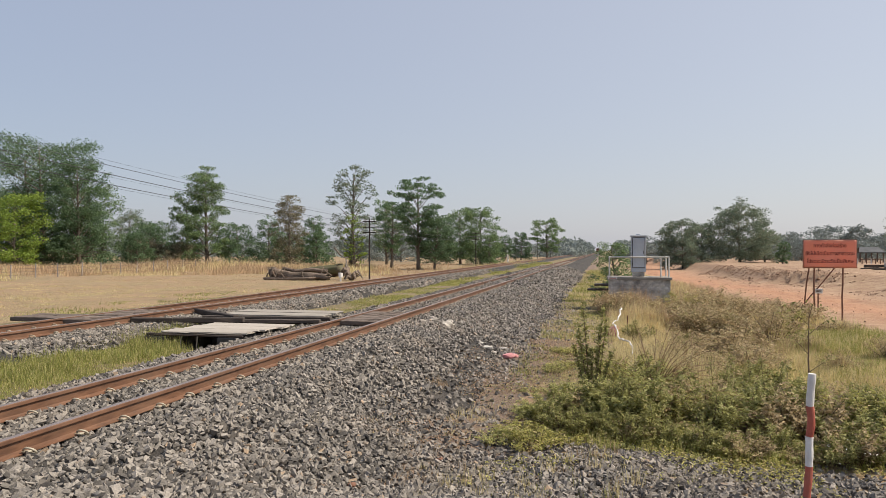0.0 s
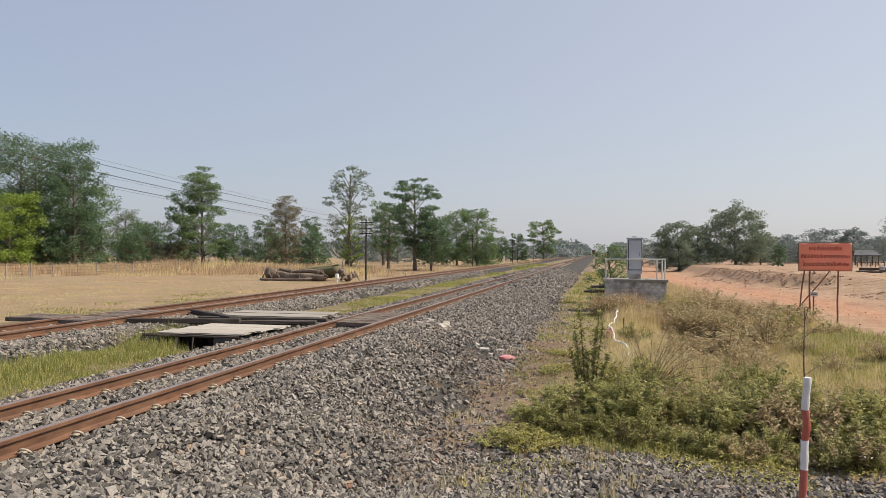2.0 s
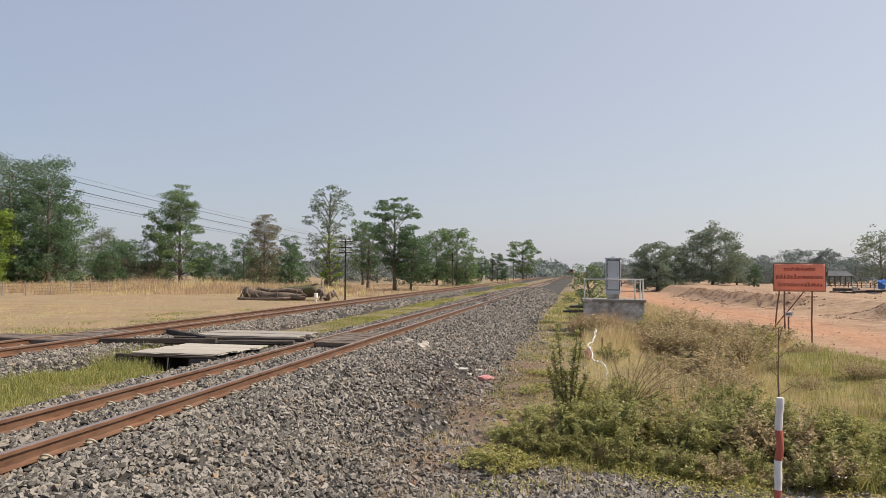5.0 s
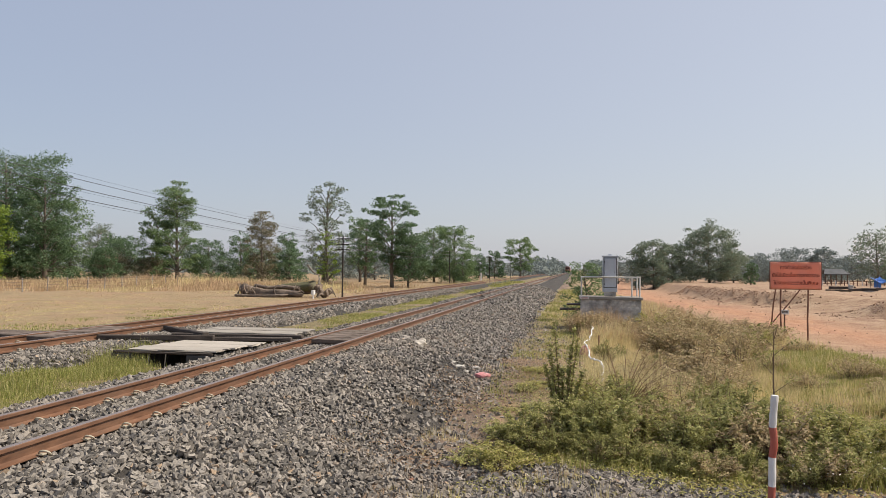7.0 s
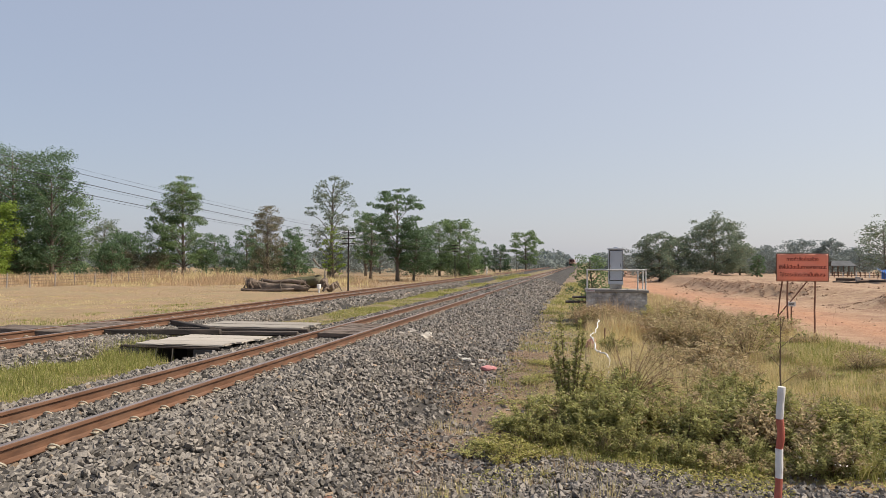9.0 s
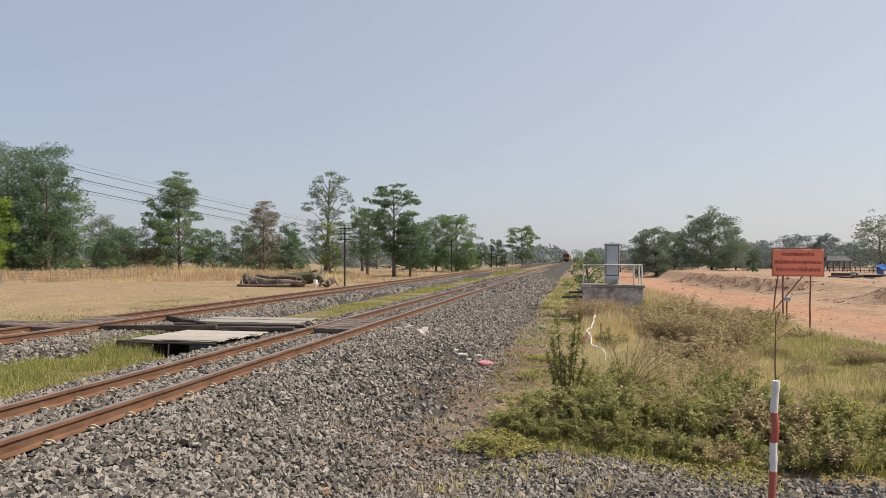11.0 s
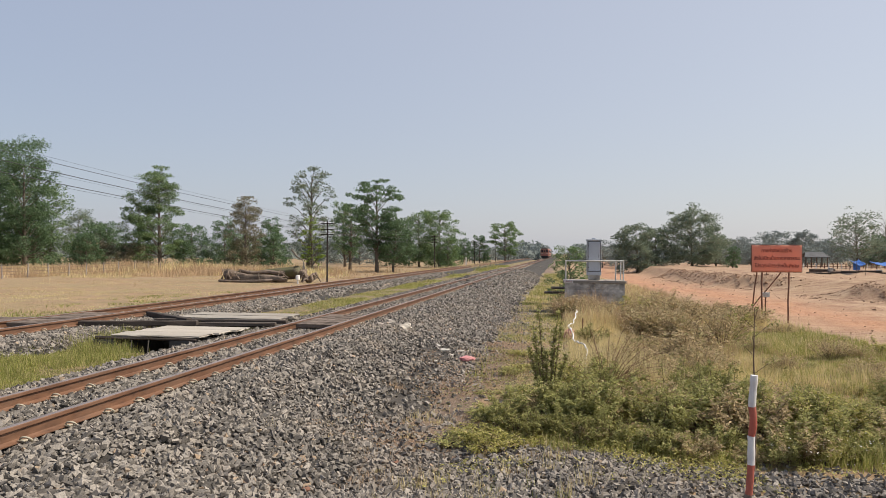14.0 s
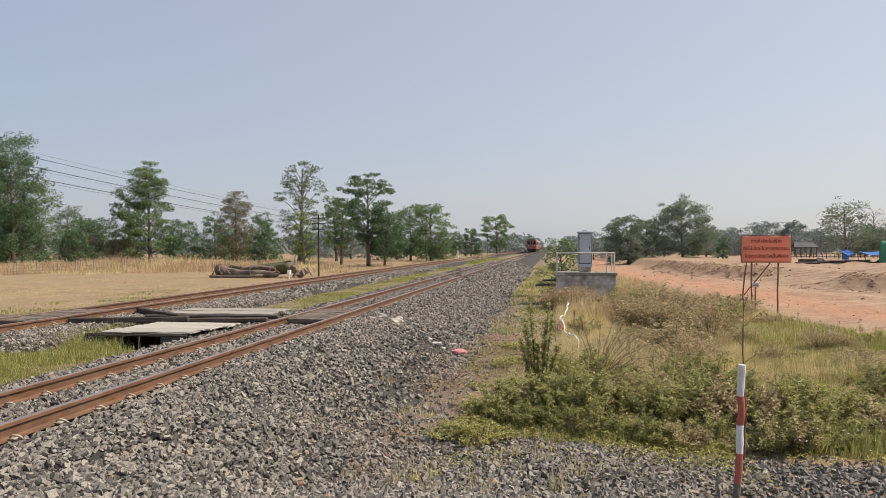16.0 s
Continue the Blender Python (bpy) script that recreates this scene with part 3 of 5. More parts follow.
def sleeper_mesh():
    bm = bmesh.new()
    box(bm, -0.98, 0.98, -0.11, 0.11, -0.20, 0.0, 0.02)
    for v in bm.verts:
        if abs(v.co.x) < 0.2:
            v.co.z -= 0.03
    return mesh_of(bm, "sleeper", "sleeper")


def clip_mesh():
    """A bent spring clip that holds the rail foot."""
    bm = bmesh.new()
    pts = []
    for k in range(13):
        t = k / 12 * 1.75 * math.pi
        pts.append((0.035 - 0.038 * math.cos(t), -0.04 + 0.085 * k / 12 - 0.02 * math.sin(t), 0.022 + 0.028 * math.sin(t)))
    tube(bm, pts, 0.010, 6)
    box(bm, -0.045, 0.02, -0.035, 0.035, -0.004, 0.012, 0.003)
    return smooth(mesh_of(bm, "rail_clip", "clip"))


def track(c, top, ys, y_end, clips_to, label):
    t = thing("railway_track", label, "railway track", (c, 0, top))
    me = rail_mesh(-30, y_end, 30)
    for s in (-1, 1):
        ob = part("rail", me, None, t, "rusty steel rail with a worn head")
        ob.location = (s * HALF, 0, 0)
    sm, cm = sleeper_mesh(), clip_mesh()
    rng = random.Random(3)
    y = ys
    while y < 120:
        so = part("sleeper", sm, None, t, "dusty concrete sleeper half sunk in ballast")
        so.matrix_basis = pose(0, y + rng.uniform(-0.02, 0.02), -0.178 + rng.uniform(-0.010, 0.004), 0, 0, rng.uniform(-0.7, 0.7))
        if y < clips_to:
            for s in (-1, 1):
                for q in (-1, 1):
                    co = part("rail_clip", cm, None, so, "pale spring clip")
                    co.matrix_basis = pose(s * HALF + q * 0.075, rng.uniform(-0.02, 0.02), 0.022, 0, 0, (0 if q > 0 else 180) + rng.uniform(-8, 8))
        y += 0.62
    return t


track(T1, T1_TOP, 4.6, 1400, 34, "metre-gauge track with rusty rails in grey ballast")
track(T2, T2_TOP, 10.2, 1400, 24, "metre-gauge second track with rusty rails beyond the crossing slabs")


# ---- the old crossing: slabs, beams and planks ----
def slab(x0, x1, y0, y1, top, thick, label, rz=0.0, tip=0.0):
    bm = one_box(-(x1 - x0) / 2, (x1 - x0) / 2, -(y1 - y0) / 2, (y1 - y0) / 2, -thick, 0, 0.012)
    bmesh.ops.subdivide_edges(bm, edges=[e for e in bm.edges if e.calc_length() > 0.5], cuts=6, use_grid_fill=True)
    rng = random.Random(int(x0 * 100))
    for v in bm.verts:                      # chipped, slightly uneven edges
        if abs(abs(v.co.x) - (x1 - x0) / 2) < 0.02 or abs(abs(v.co.y) - (y1 - y0) / 2) < 0.02:
            v.co += Vector((rng.uniform(-0.03, 0.03), rng.uniform(-0.012, 0.012), 0))
    ob = solo("concrete_slab", bm, "concrete", label, "concrete slab", "crossing slabs")
    ob.matrix_basis = pose((x0 + x1) / 2, (y0 + y1) / 2, top, tip, 0, rz)


def slabs():
    for i, (y0, y1) in enumerate(((12.98, 13.60), (13.64, 14.22), (14.26, 14.86))):
        slab(-9.15 + 0.06 * i, -7.20 + 0.10 * i, y0, y1, -0.05 - 0.004 * i, 0.04, "pale concrete slab over a hollow between the tracks", 1.0 - 0.6 * i)
    for i, (y0, y1) in enumerate(((16.35, 17.02), (17.06, 17.72))):
        slab(-9.75, -6.95 + 0.05 * i, y0, y1, 0.0 + 0.01 * i, 0.09, "pale concrete slab on dark beams between the tracks", 1.2)


slabs()


def beam(x0, y0, x1, y1, top, w=0.18, h=0.09, mat="timber_dark", label="dark tarred timber beam of the old crossing", name="timber_beam", tilt=0.0):
    L = math.hypot(x1 - x0, y1 - y0)
    bm = one_box(0, L, -w / 2, w / 2, -h, 0, 0.014)
    bmesh.ops.subdivide_edges(bm, edges=[e for e in bm.edges if e.calc_length() > L * 0.6], cuts=8)
    rng = random.Random(int(x0 * 37 + y0 * 11))
    for v in bm.verts:
        v.co += Vector((0, rng.uniform(-0.008, 0.008), rng.uniform(-0.008, 0.006)))
    ob = solo(name, bm, mat, label, "timber beam", "timbers of the crossing")
    ob.matrix_basis = pose(x0, y0, top, 0, tilt, math.degrees(math.atan2(y1 - y0, x1 - x0)))


def timbers():
    for y in (13.0, 13.85, 14.7):           # dark bearers under the near slabs
        beam(-9.5, y - 0.01, -7.25, y + 0.01, -0.096, 0.10, 0.05, label="dark bearer beam under the concrete slabs")
    beam(-9.75, 15.10, -6.72, 15.72, -0.02)
    beam(-9.95, 15.85, -6.60, 16.12, 0.0)
    beam(-9.9, 15.45, -6.9, 15.92, -0.06)
    beam(-11.0, 14.45, -8.4, 15.1, 0.05, 0.16, 0.12)
    beam(-10.95, 17.1, -8.9, 15.6, 0.05, 0.16, 0.12)
    # planks between the rails of both tracks
    rng = random.Random(8)
    for c, top, y, n, grey in ((T1, -0.005, 15.60, 11, 0), (T2, 0.095, 13.6, 12, 1)):
        for k in range(n):
            w = 0.92 + rng.uniform(-0.02, 0.02)
            beam(c - w / 2, y, c + w / 2, y + rng.uniform(-0.01, 0.01), top + rng.uniform(-0.012, 0.006), 0.205, 0.10, "timber",
                 "grey weathered timber plank between the rails", "crossing_plank")
            y += 0.222
    for k in range(4):                      # approach planks on the outer side of the far track
        beam(T2 - 2.1, 13.8 + 0.24 * k, T2 - 0.66, 13.8 + 0.24 * k, 0.085, 0.21, 0.10, "timber", "grey weathered timber plank beside the far rail", "crossing_plank")


timbers()


def pit():
    """Hollow under the slabs: rough concrete walls and floor, added near-black for its shade."""
    bm = bmesh.new()
    box(bm, -7.83, -7.3, 12.95, 15.05, -1.1, -0.15, 0.02)
    box(bm, -9.07, -7.84, 14.75, 15.05, -1.1, -0.15, 0.02)
    box(bm, -9.55, -9.08, 12.95, 15.05, -1.1, -0.15, 0.02)
    box(bm, -9.07, -7.84, 12.8, 14.74, -1.1, -0.86, 0.02)
    solo("culvert_shade_wall", bm, "concrete_shade", "added concrete walls under the slabs, coloured dark to stand for shade", "culvert", kind="structure")


pit()


# ---- relay cabinet on its platform ----
def cabinet():
    c = thing("relay_cabinet", "grey steel railway relay cabinet on a railed platform", "cabinet", (1.42, 31.3, 0.52))
    bm = one_box(-0.31, 0.31, -0.22, 0.22, 0.20, 1.72, 0.012)
    part("body", bm, "cabinet", c)
    part("plinth", one_box(-0.25, 0.25, -0.18, 0.18, 0.0, 0.20, 0.01), "concrete_dark", c, "dark plinth")
    part("roof", one_box(-0.345, 0.345, -0.26, 0.26, 1.722, 1.79, 0.015), "cabinet", c)
    part("roof_vent", one_box(-0.09, 0.09, -0.09, 0.09, 1.792, 1.85, 0.012), "cabinet", c)
    d = part("door", one_box(-0.245, 0.245, -0.245, -0.222, 0.40, 1.66, 0.008), "cabinet", c, "flat grey door")
    for x0, x1, z0, z1 in ((-0.275, -0.25, 0.37, 1.69), (0.25, 0.275, 0.37, 1.69), (-0.25, 0.25, 1.664, 1.69), (-0.25, 0.25, 0.37, 0.396)):
        part("door_frame", one_box(x0, x1, -0.236, -0.221, z0, z1), "iron", c, "dark rubber door gap")
    part("handle", one_box(0.19, 0.21, -0.265, -0.246, 0.98, 1.12, 0.004), "iron", d, "black handle")
    for z in (0.55, 1.02, 1.5):
        part("hinge", one_tube([(-0.247, -0.252, z - 0.04), (-0.247, -0.252, z + 0.04)], 0.009, 6), "iron", d)
    part("base_panel", one_box(-0.26, 0.26, -0.235, -0.2215, 0.21, 0.36, 0.005), "cabinet", c)


def platform():
    p = thing("cabinet_platform", "weathered concrete platform with a white pipe railing", "platform", (0, 0, 0))
    bm = one_box(0.16, 2.72, 30.9, 32.5, -1.3, 0.38)
    bmesh.ops.subdivide_edges(bm, edges=bm.edges[:], cuts=22, use_grid_fill=True)
    for v in bm.verts:                        # rough cast face with board marks
        q = noise.noise(v.co * 3.1) * 0.02 + noise.noise(v.co * 9.0) * 0.01 - 0.012 * (math.sin(v.co.z * 15) > 0.85)
        v.co.y -= q if v.co.y < 31 else 0
        v.co.x += q if v.co.x > 2.7 else 0
    part("wall", bm, "concrete_dark", p, "stained rough concrete wall")
    part("deck", one_box(0.09, 2.79, 30.84, 32.56, 0.385, 0.50, 0.012), "concrete", p, "pale concrete deck with a worn edge")
    part("name_plate", one_box(0.13, 0.52, 30.818, 30.838, 0.40, 0.49, 0.003), "white_paint", p, "small white plate with red bars")
    for z in (0.43, 0.46):
        part("plate_bar", one_box(0.18, 0.47, 30.812, 30.8175, z, z + 0.014), "red_paint", p)
    posts = ((0.2, 30.95), (2.33, 30.95), (2.66, 30.95), (0.2, 32.4), (2.66, 32.4))
    for x, y in posts:
        part("railing_post", one_tube([(x, y, 0.502), (x, y, 1.36)], 0.03, 8), "galv", p, "white pipe post")
    for a, b in (((0.17, 30.95), (2.70, 30.95)), ((0.2, 30.98), (0.2, 32.4)), ((2.66, 30.98), (2.66, 32.4))):
        part("railing_bar", one_tube([(*a, 1.36), (*b, 1.36)], 0.03, 8), "galv", p, "white pipe handrail")
    for k in range(2):
        part("step", one_box(-0.45 - 0.3 * k, 0.155, 31.2 + 0.1 * k, 32.1, 0.10 - 0.22 * k, 0.17 - 0.22 * k, 0.012), "timber_dark", p, "dark step")


cabinet()
platform()


# ---- the orange warning sign ----
def letters(name, text, size, at, mat, parent, width=None):
    cu = bpy.data.curves.new(name, "FONT")
    cu.body = text
    cu.size = size
    cu.align_x, cu.align_y = "CENTER", "CENTER"
    cu.extrude = 0.002
    cu.offset = 0.0025
    ob = bpy.data.objects.new(name, cu)
    scene.collection.objects.link(ob)
    bpy.context.view_layer.update()
    me = bpy.data.meshes.new_from_object(ob.evaluated_get(bpy.context.evaluated_depsgraph_get()))
    bpy.data.objects.remove(ob)
    xs = [v.co.x for v in me.vertices]
    k = width / (max(xs) - min(xs)) if width and xs else 1.0
    mid = (max(xs) + min(xs)) / 2 if xs else 0
    for v in me.vertices:
        v.co = Vector(((v.co.x - mid) * k, v.co.y * 1.0, v.co.z))
    me.materials.clear()
    me.materials.append(M[mat])
    o = new(name, me)
    o.parent = parent
    o.matrix_basis = pose(*at, 90, 0, 0)
    return o


def warning_sign():
    s = thing("warning_sign", "orange construction warning board in Thai on leaning poles", "sign", (9.0, 31.4, 0))
    bm = bmesh.new()
    bmesh.ops.create_grid(bm, x_segments=24, y_segments=14, size=0.5)
    for v in bm.verts:                         # a stretched sheet with slack folds
        x, y = v.co.x, v.co.y
        f = 0.008 * math.sin(9 * x + 14 * y) + 0.006 * math.sin(23 * x - 7 * y + 1)
        v.co = Vector((x * 1.99, -f * (1 - (2 * x) ** 4) - 0.03, 1.51 + y * 1.13))
    r = bmesh.ops.extrude_face_region(bm, geom=bm.faces[:])
    bmesh.ops.translate(bm, vec=(0, 0.015, 0), verts=[g for g in r["geom"] if isinstance(g, bmesh.types.BMVert)])
    bmesh.ops.recalc_face_normals(bm, faces=bm.faces)
    part("board", bm, "sign_face", s, "creased orange vinyl sheet", soft=True)
    for x0, x1, z0, z1 in ((-1.015, -0.985, 0.925, 2.095), (0.985, 1.015, 0.925, 2.095), (-0.983, 0.983, 2.068, 2.098), (-0.983, 0.983, 0.922, 0.952)):
        part("board_frame", one_box(x0, x1, -0.03, 0.01, z0, z1, 0.004), "rusty", s, "rusty steel frame")
    y = -0.052
    letters("lettering", "ทางกำลังก่อสร้าง", 0.21, (0.0, y, 1.84), "sign_red", s, 1.22)
    letters("lettering", "ยังไม่เปิดเป็นทางสาธารณะ", 0.21, (0.0, y, 1.52), "sign_red", s, 1.84)
    letters("lettering", "โปรดระมัดระวังเป็นพิเศษ", 0.21, (0.0, y, 1.20), "sign_red", s, 1.74)
    for x0, z0, y0, x1, z1, y1, r in ((-0.56, -1.35, 0.03, -0.58, 2.0, 0.05, 0.035), (0.47, -1.4, 0.03, 0.52, 2.0, 0.05, 0.035),
                                      (-0.90, -1.3, 0.5, -0.66, 1.9, 0.09, 0.03), (-1.35, -1.3, 0.6, 0.24, 0.95, 0.11, 0.025)):
        pts = [(x0 + (x1 - x0) * k / 6 + 0.012 * math.sin(k * 2.1 + x0), y0 + (y1 - y0) * k / 6, z0 + (z1 - z0) * k / 6) for k in range(7)]
        part("pole", one_tube(pts, r, 8), "rusty", s, "crooked rusty pole")
    n = thing("notice_plate", "small white notice plate on a thin stake", "sign", (8.66, 31.7, 0))
    part("plate", one_box(-0.16, 0.16, -0.012, 0.012, -0.14, 0.06, 0.004), "white_paint", n)
    part("stake", one_tube([(0.0, 0.03, -1.3), (0, 0.03, 0.0)], 0.03, 6), "rusty", n, "rusty stake")
    for z in (-0.02, -0.07):
        part("text_bar", one_box(-0.11, 0.11, -0.018, -0.0135, z, z + 0.02), "iron", n)
    solo("marker_stub", one_tube([(7.98, 31.2, -1.3), (8.0, 31.2, -0.72), (7.9, 31.2, -0.70)], 0.035, 8), "rusty", "short bent rusty pipe stub beside the sign", "pipe stub")


warning_sign()


# ---- red and white marker post ----
def marker_post():
    p = thing("marker_post", "crooked round post with red and white painted bands", "marker post", (1.27, 4.9, 0))
    zs = [0.858, 0.648, 0.452, 0.262, 0.065, -0.13, -0.5]
    def at(z):
        return Vector((0.008 * math.sin(z * 7) - 0.035 + 0.045 * min(1, max(0, (z + 0.1) / 0.9)), 0.004 * math.sin(z * 5), z))
    for i, (a, b) in enumerate(zip(zs, zs[1:])):
        pts = [at(a + (b - a) * k / 6 + (0.0008 if k == 6 else 0)) + (Vector((0.012, 0, 0)) if i == 1 else Vector()) * math.sin(math.pi * k / 6) for k in range(7)]
        part("band", one_tube(pts, [0.0235 + 0.0012 * math.sin(k * 1.7 + i) for k in range(7)], 14), ("white_paint", "red_paint", "white_paint", "red_paint", "timber", "timber")[i], p,
             ("chipped white band", "faded red band", "chipped white band", "faded red band", "bare weathered wood", "bare weathered wood")[i], soft=False)


marker_post()


# ---- lineside telegraph poles and wires ----
POLES = ((-17.6, 3.0, 5.9), (-17.7, 51.0, 4.0), (-17.4, 95.0, 4.1), (-17.4, 140.0, 4.1), (-17.4, 186.0, 4.1), (-17.4, 232.0, 4.1))
ARMS = (0.12, 0.55, 0.96)


def telegraph_poles():
    for x, y, top in POLES:
        p = thing("telegraph_pole", "dark iron telegraph pole with three crossarms", "utility pole", (x, y, top), group="lineside poles")
        part("pole", one_tube([(0, 0, -top - 0.9), (0, 0, 0.12)], [0.075, 0.05], 8), "iron", p)
        for a in ARMS:
            r = part("crossarm", one_box(-0.5, 0.5, -0.04, 0.04, -a - 0.04, -a + 0.04, 0.006), "iron", p)
            for s in (-0.45, -0.2, 0.2, 0.45):
                part("insulator", one_tube([(s, 0, -a + 0.042), (s, 0, -a + 0.09), (s, 0, -a + 0.13)], [0.03, 0.045, 0.015], 6), "white_paint", r, "white insulator")


def wires():
    for (x0, y0, t0), (x1, y1, t1) in zip(POLES, POLES[1:]):
        for i, (s, a) in enumerate(((-0.45, ARMS[0]), (0.45, ARMS[0]), (0.45, ARMS[1]), (-0.45, ARMS[1]), (0.45, ARMS[2]), (0.2, ARMS[2]))):
            pts = []
            for k in range(13):
                u = k / 12
                pts.append((x0 + (x1 - x0) * u + s, y0 + (y1 - y0) * u, t0 + (t1 - t0) * u - a + 0.12 - 4 * (0.30 + 0.05 * (i % 3)) * u * (1 - u)))
            solo("overhead_wire", one_tube(pts, (0.010, 0.004, 0.012, 0.0035, 0.012, 0.005)[i], 5), "wire", "thin dark telegraph wire slung between poles", "wire", "telegraph wires")


telegraph_poles()
wires()


# ---- log pile, drum, fence ----
def log(bm, a, b, r0, r1, seed, sides=12):
    rng = random.Random(seed)
    a, b = Vector(a), Vector(b)
    n = 26
    bend = [Vector((0, rng.uniform(-.14, .14), rng.uniform(-.06, .10))) for _ in range(4)]
    pts = []
    for k in range(n):
        u = k / (n - 1)
        w = u * 3
        i = min(2, int(w))
        pts.append(a.lerp(b, u) + bend[i].lerp(bend[i + 1], w - i))
    flare = [1 + 0.35 * math.exp(-k / 2.2) for k in range(n)]
    tube(bm, pts, [(r0 + (r1 - r0) * k / (n - 1)) * flare[k] for k in range(n)], 20)
    for v in bm.verts:                       # long furrows, torn towards the ends
        u = min(1, max(0, (v.co - a).dot(b - a) / (b - a).length_squared))
        c = a.lerp(b, u) + Vector((0, 0, 0.02))
        r = (v.co - c).normalized()
        x = u * (b - a).length
        d = 0.16 * noise.noise(Vector((r.y * 1.3, r.z * 1.3, x * 0.45 + seed * 9))) + 0.34 * noise.noise(Vector((r.y * 5.5, r.z * 5.5, x * 0.5 + seed)))
        v.co += (v.co - c) * (d - 0.05)
        if u < 0.02 or u > 0.98:
            v.co += (b - a).normalized() * 0.45 * noise.noise(r * 4 + Vector((seed, 0, 0)))


def log_pile():
    for i, (a, b, r0, r1, mat, label) in enumerate((
            ((-24.5, 48.4, -0.22), (-19.9, 48.2, -0.30), 0.36, 0.24, "deadwood", "thick grey weathered log lying in dry grass"),
            ((-24.0, 49.3, -0.05), (-19.5, 49.5, 0.20), 0.16, 0.46, "moss", "mossy log with a thick torn end"),
            ((-23.9, 48.9, 0.18), (-20.6, 49.0, 0.12), 0.10, 0.15, "deadwood", "thin grey log on the pile"),
            ((-22.4, 50.0, -0.1), (-19.0, 49.9, 0.05), 0.28, 0.34, "deadwood", "grey weathered log lying in dry grass"),
            ((-24.8, 47.9, -0.46), (-20.8, 47.6, -0.46), 0.12, 0.09, "deadwood", "thin grey log half sunk in dry grass"))):
        bm = bmesh.new()
        log(bm, a, b, r0, r1, i)
        solo("fallen_log", bm, mat, label, "log", "felled logs", soft=True)
    rng = random.Random(9)
    for i in range(22):
        x, y = -24.5 + (rng.uniform(-0.3, 0.5) if i < 15 else rng.uniform(0.5, 5.0)), 48.4 + rng.uniform(-0.6, 0.6)
        solo("broken_branch", one_tube([(x, y, -0.5 + rng.uniform(0, .3)), (x - rng.uniform(-.2, .5), y, 0.0 + rng.uniform(0, .2)), (x + rng.uniform(-.6, .4), y + .2, 0.25 + rng.uniform(0, .25))], [0.06, 0.045, 0.015], 6),
             "deadwood", "splintered grey branch on the log pile", "branch", "broken branches")
    bm = bmesh.new()                                        # torn stump with roots
    rng = random.Random(2)
    for k in range(13):
        t = k / 13 * 2 * math.pi
        L = rng.uniform(0.5, 0.95)
        tube(bm, [(-18.5, 49.2, -0.45), (-18.5 + math.cos(t) * L * 0.6, 49.2 + math.sin(t) * 0.4, -0.25 + rng.uniform(-.2, .4)), (-18.5 + math.cos(t) * L, 49.2 + math.sin(t) * 0.7, -0.45 + rng.uniform(-.1, .35))], [0.2, 0.12, 0.03], 7)
    solo("uprooted_stump", bm, "deadwood", "dark uprooted tree stump with torn roots", "stump")
    solo("pale_snag", one_tube([(-20.3, 53, -0.6), (-20.4, 53, 0.3), (-20.35, 53, 0.75), (-20.45, 53, 1.1)], [0.10, 0.08, 0.06, 0.02], 7), "sleeper", "pale barkless snag standing by the logs", "dead tree")
    solo("pale_branch", one_tube([(-20.9, 55, -0.7), (-21.0, 55, 0.2), (-21.2, 55, 1.0), (-21.7, 55, 1.3), (-22.2, 55, 1.9), (-22.0, 55, 1.95)], [0.05, 0.04, 0.035, 0.07, 0.09, 0.03], 7), "sleeper", "pale barkless leaning branch", "branch")
    d = thing("white_drum", "white painted drum standing on a short post by the track", "drum", (-18.5, 47.0, -0.6))
    part("drum", one_tube([(0, 0, 0.30), (0, 0, 0.32), (0, 0, 0.62), (0, 0, 0.64)], [0.14, 0.15, 0.15, 0.13], 14), "white_paint", d)
    part("post", one_tube([(0, 0, 0), (0, 0, 0.298)], 0.06, 8), "white_paint", d)


log_pile()


def fence():
    f = thing("wire_fence", "old wire fence with grey concrete posts in tall dry grass", "fence", (0, 0, 0))
    rng = random.Random(6)
    ys = [40 + 2.5 * k + rng.uniform(-0.2, 0.2) for k in range(15)]
    for y in ys:
        h = rng.uniform(1.1, 1.32)
        part("post", one_tube([(-45, y, -0.8), (-45 + rng.uniform(-.06, .06), y, -0.62 + h)], [0.05, 0.04], 6), "post_grey", f, "pale grey concrete post")
    for z in (-0.3, -0.05, 0.2, 0.45):
        part("wire", one_tube([(-45, y, z) for y in ys], 0.010, 4), "wire", f)


fence()


# ---- plants ----
LEAF = [(np.array([(0, -1, 0), (0.42, 0, 0.16), (0, 1, -0.05), (-0.42, 0, 0.16)], float), np.array([(0, 1, 2), (0, 2, 3)])),
        (np.array([(0, -1, 0), (0.32, -0.2, 0.1), (0.05, 1, 0.12), (-0.34, 0.1, 0.12)], float), np.array([(0, 1, 2), (0, 2, 3)]))]


def blade_kinds(n=6, seed=3):
    rng = random.Random(seed)
    out = []
    for _ in range(n):
        b, s = rng.uniform(0.05, 0.35), rng.uniform(-0.12, 0.12)
        out.append((np.array([(-0.5, 0, 0), (0.5, 0, 0), (-0.36, b * 0.35, 0.5), (0.36, b * 0.35, 0.5), (s, b, 1.0 - b * 0.4)]), np.array([(0, 1, 3), (0, 3, 2), (2, 3, 4)])))
    return out


BLADES = blade_kinds()


def leaves_mesh(name, P, size, mat, rng, tilt=1.2):
    return scatter(name, LEAF, P, rng.uniform(0.6, 1.3, len(P)) * size, mat, rng, tilt)


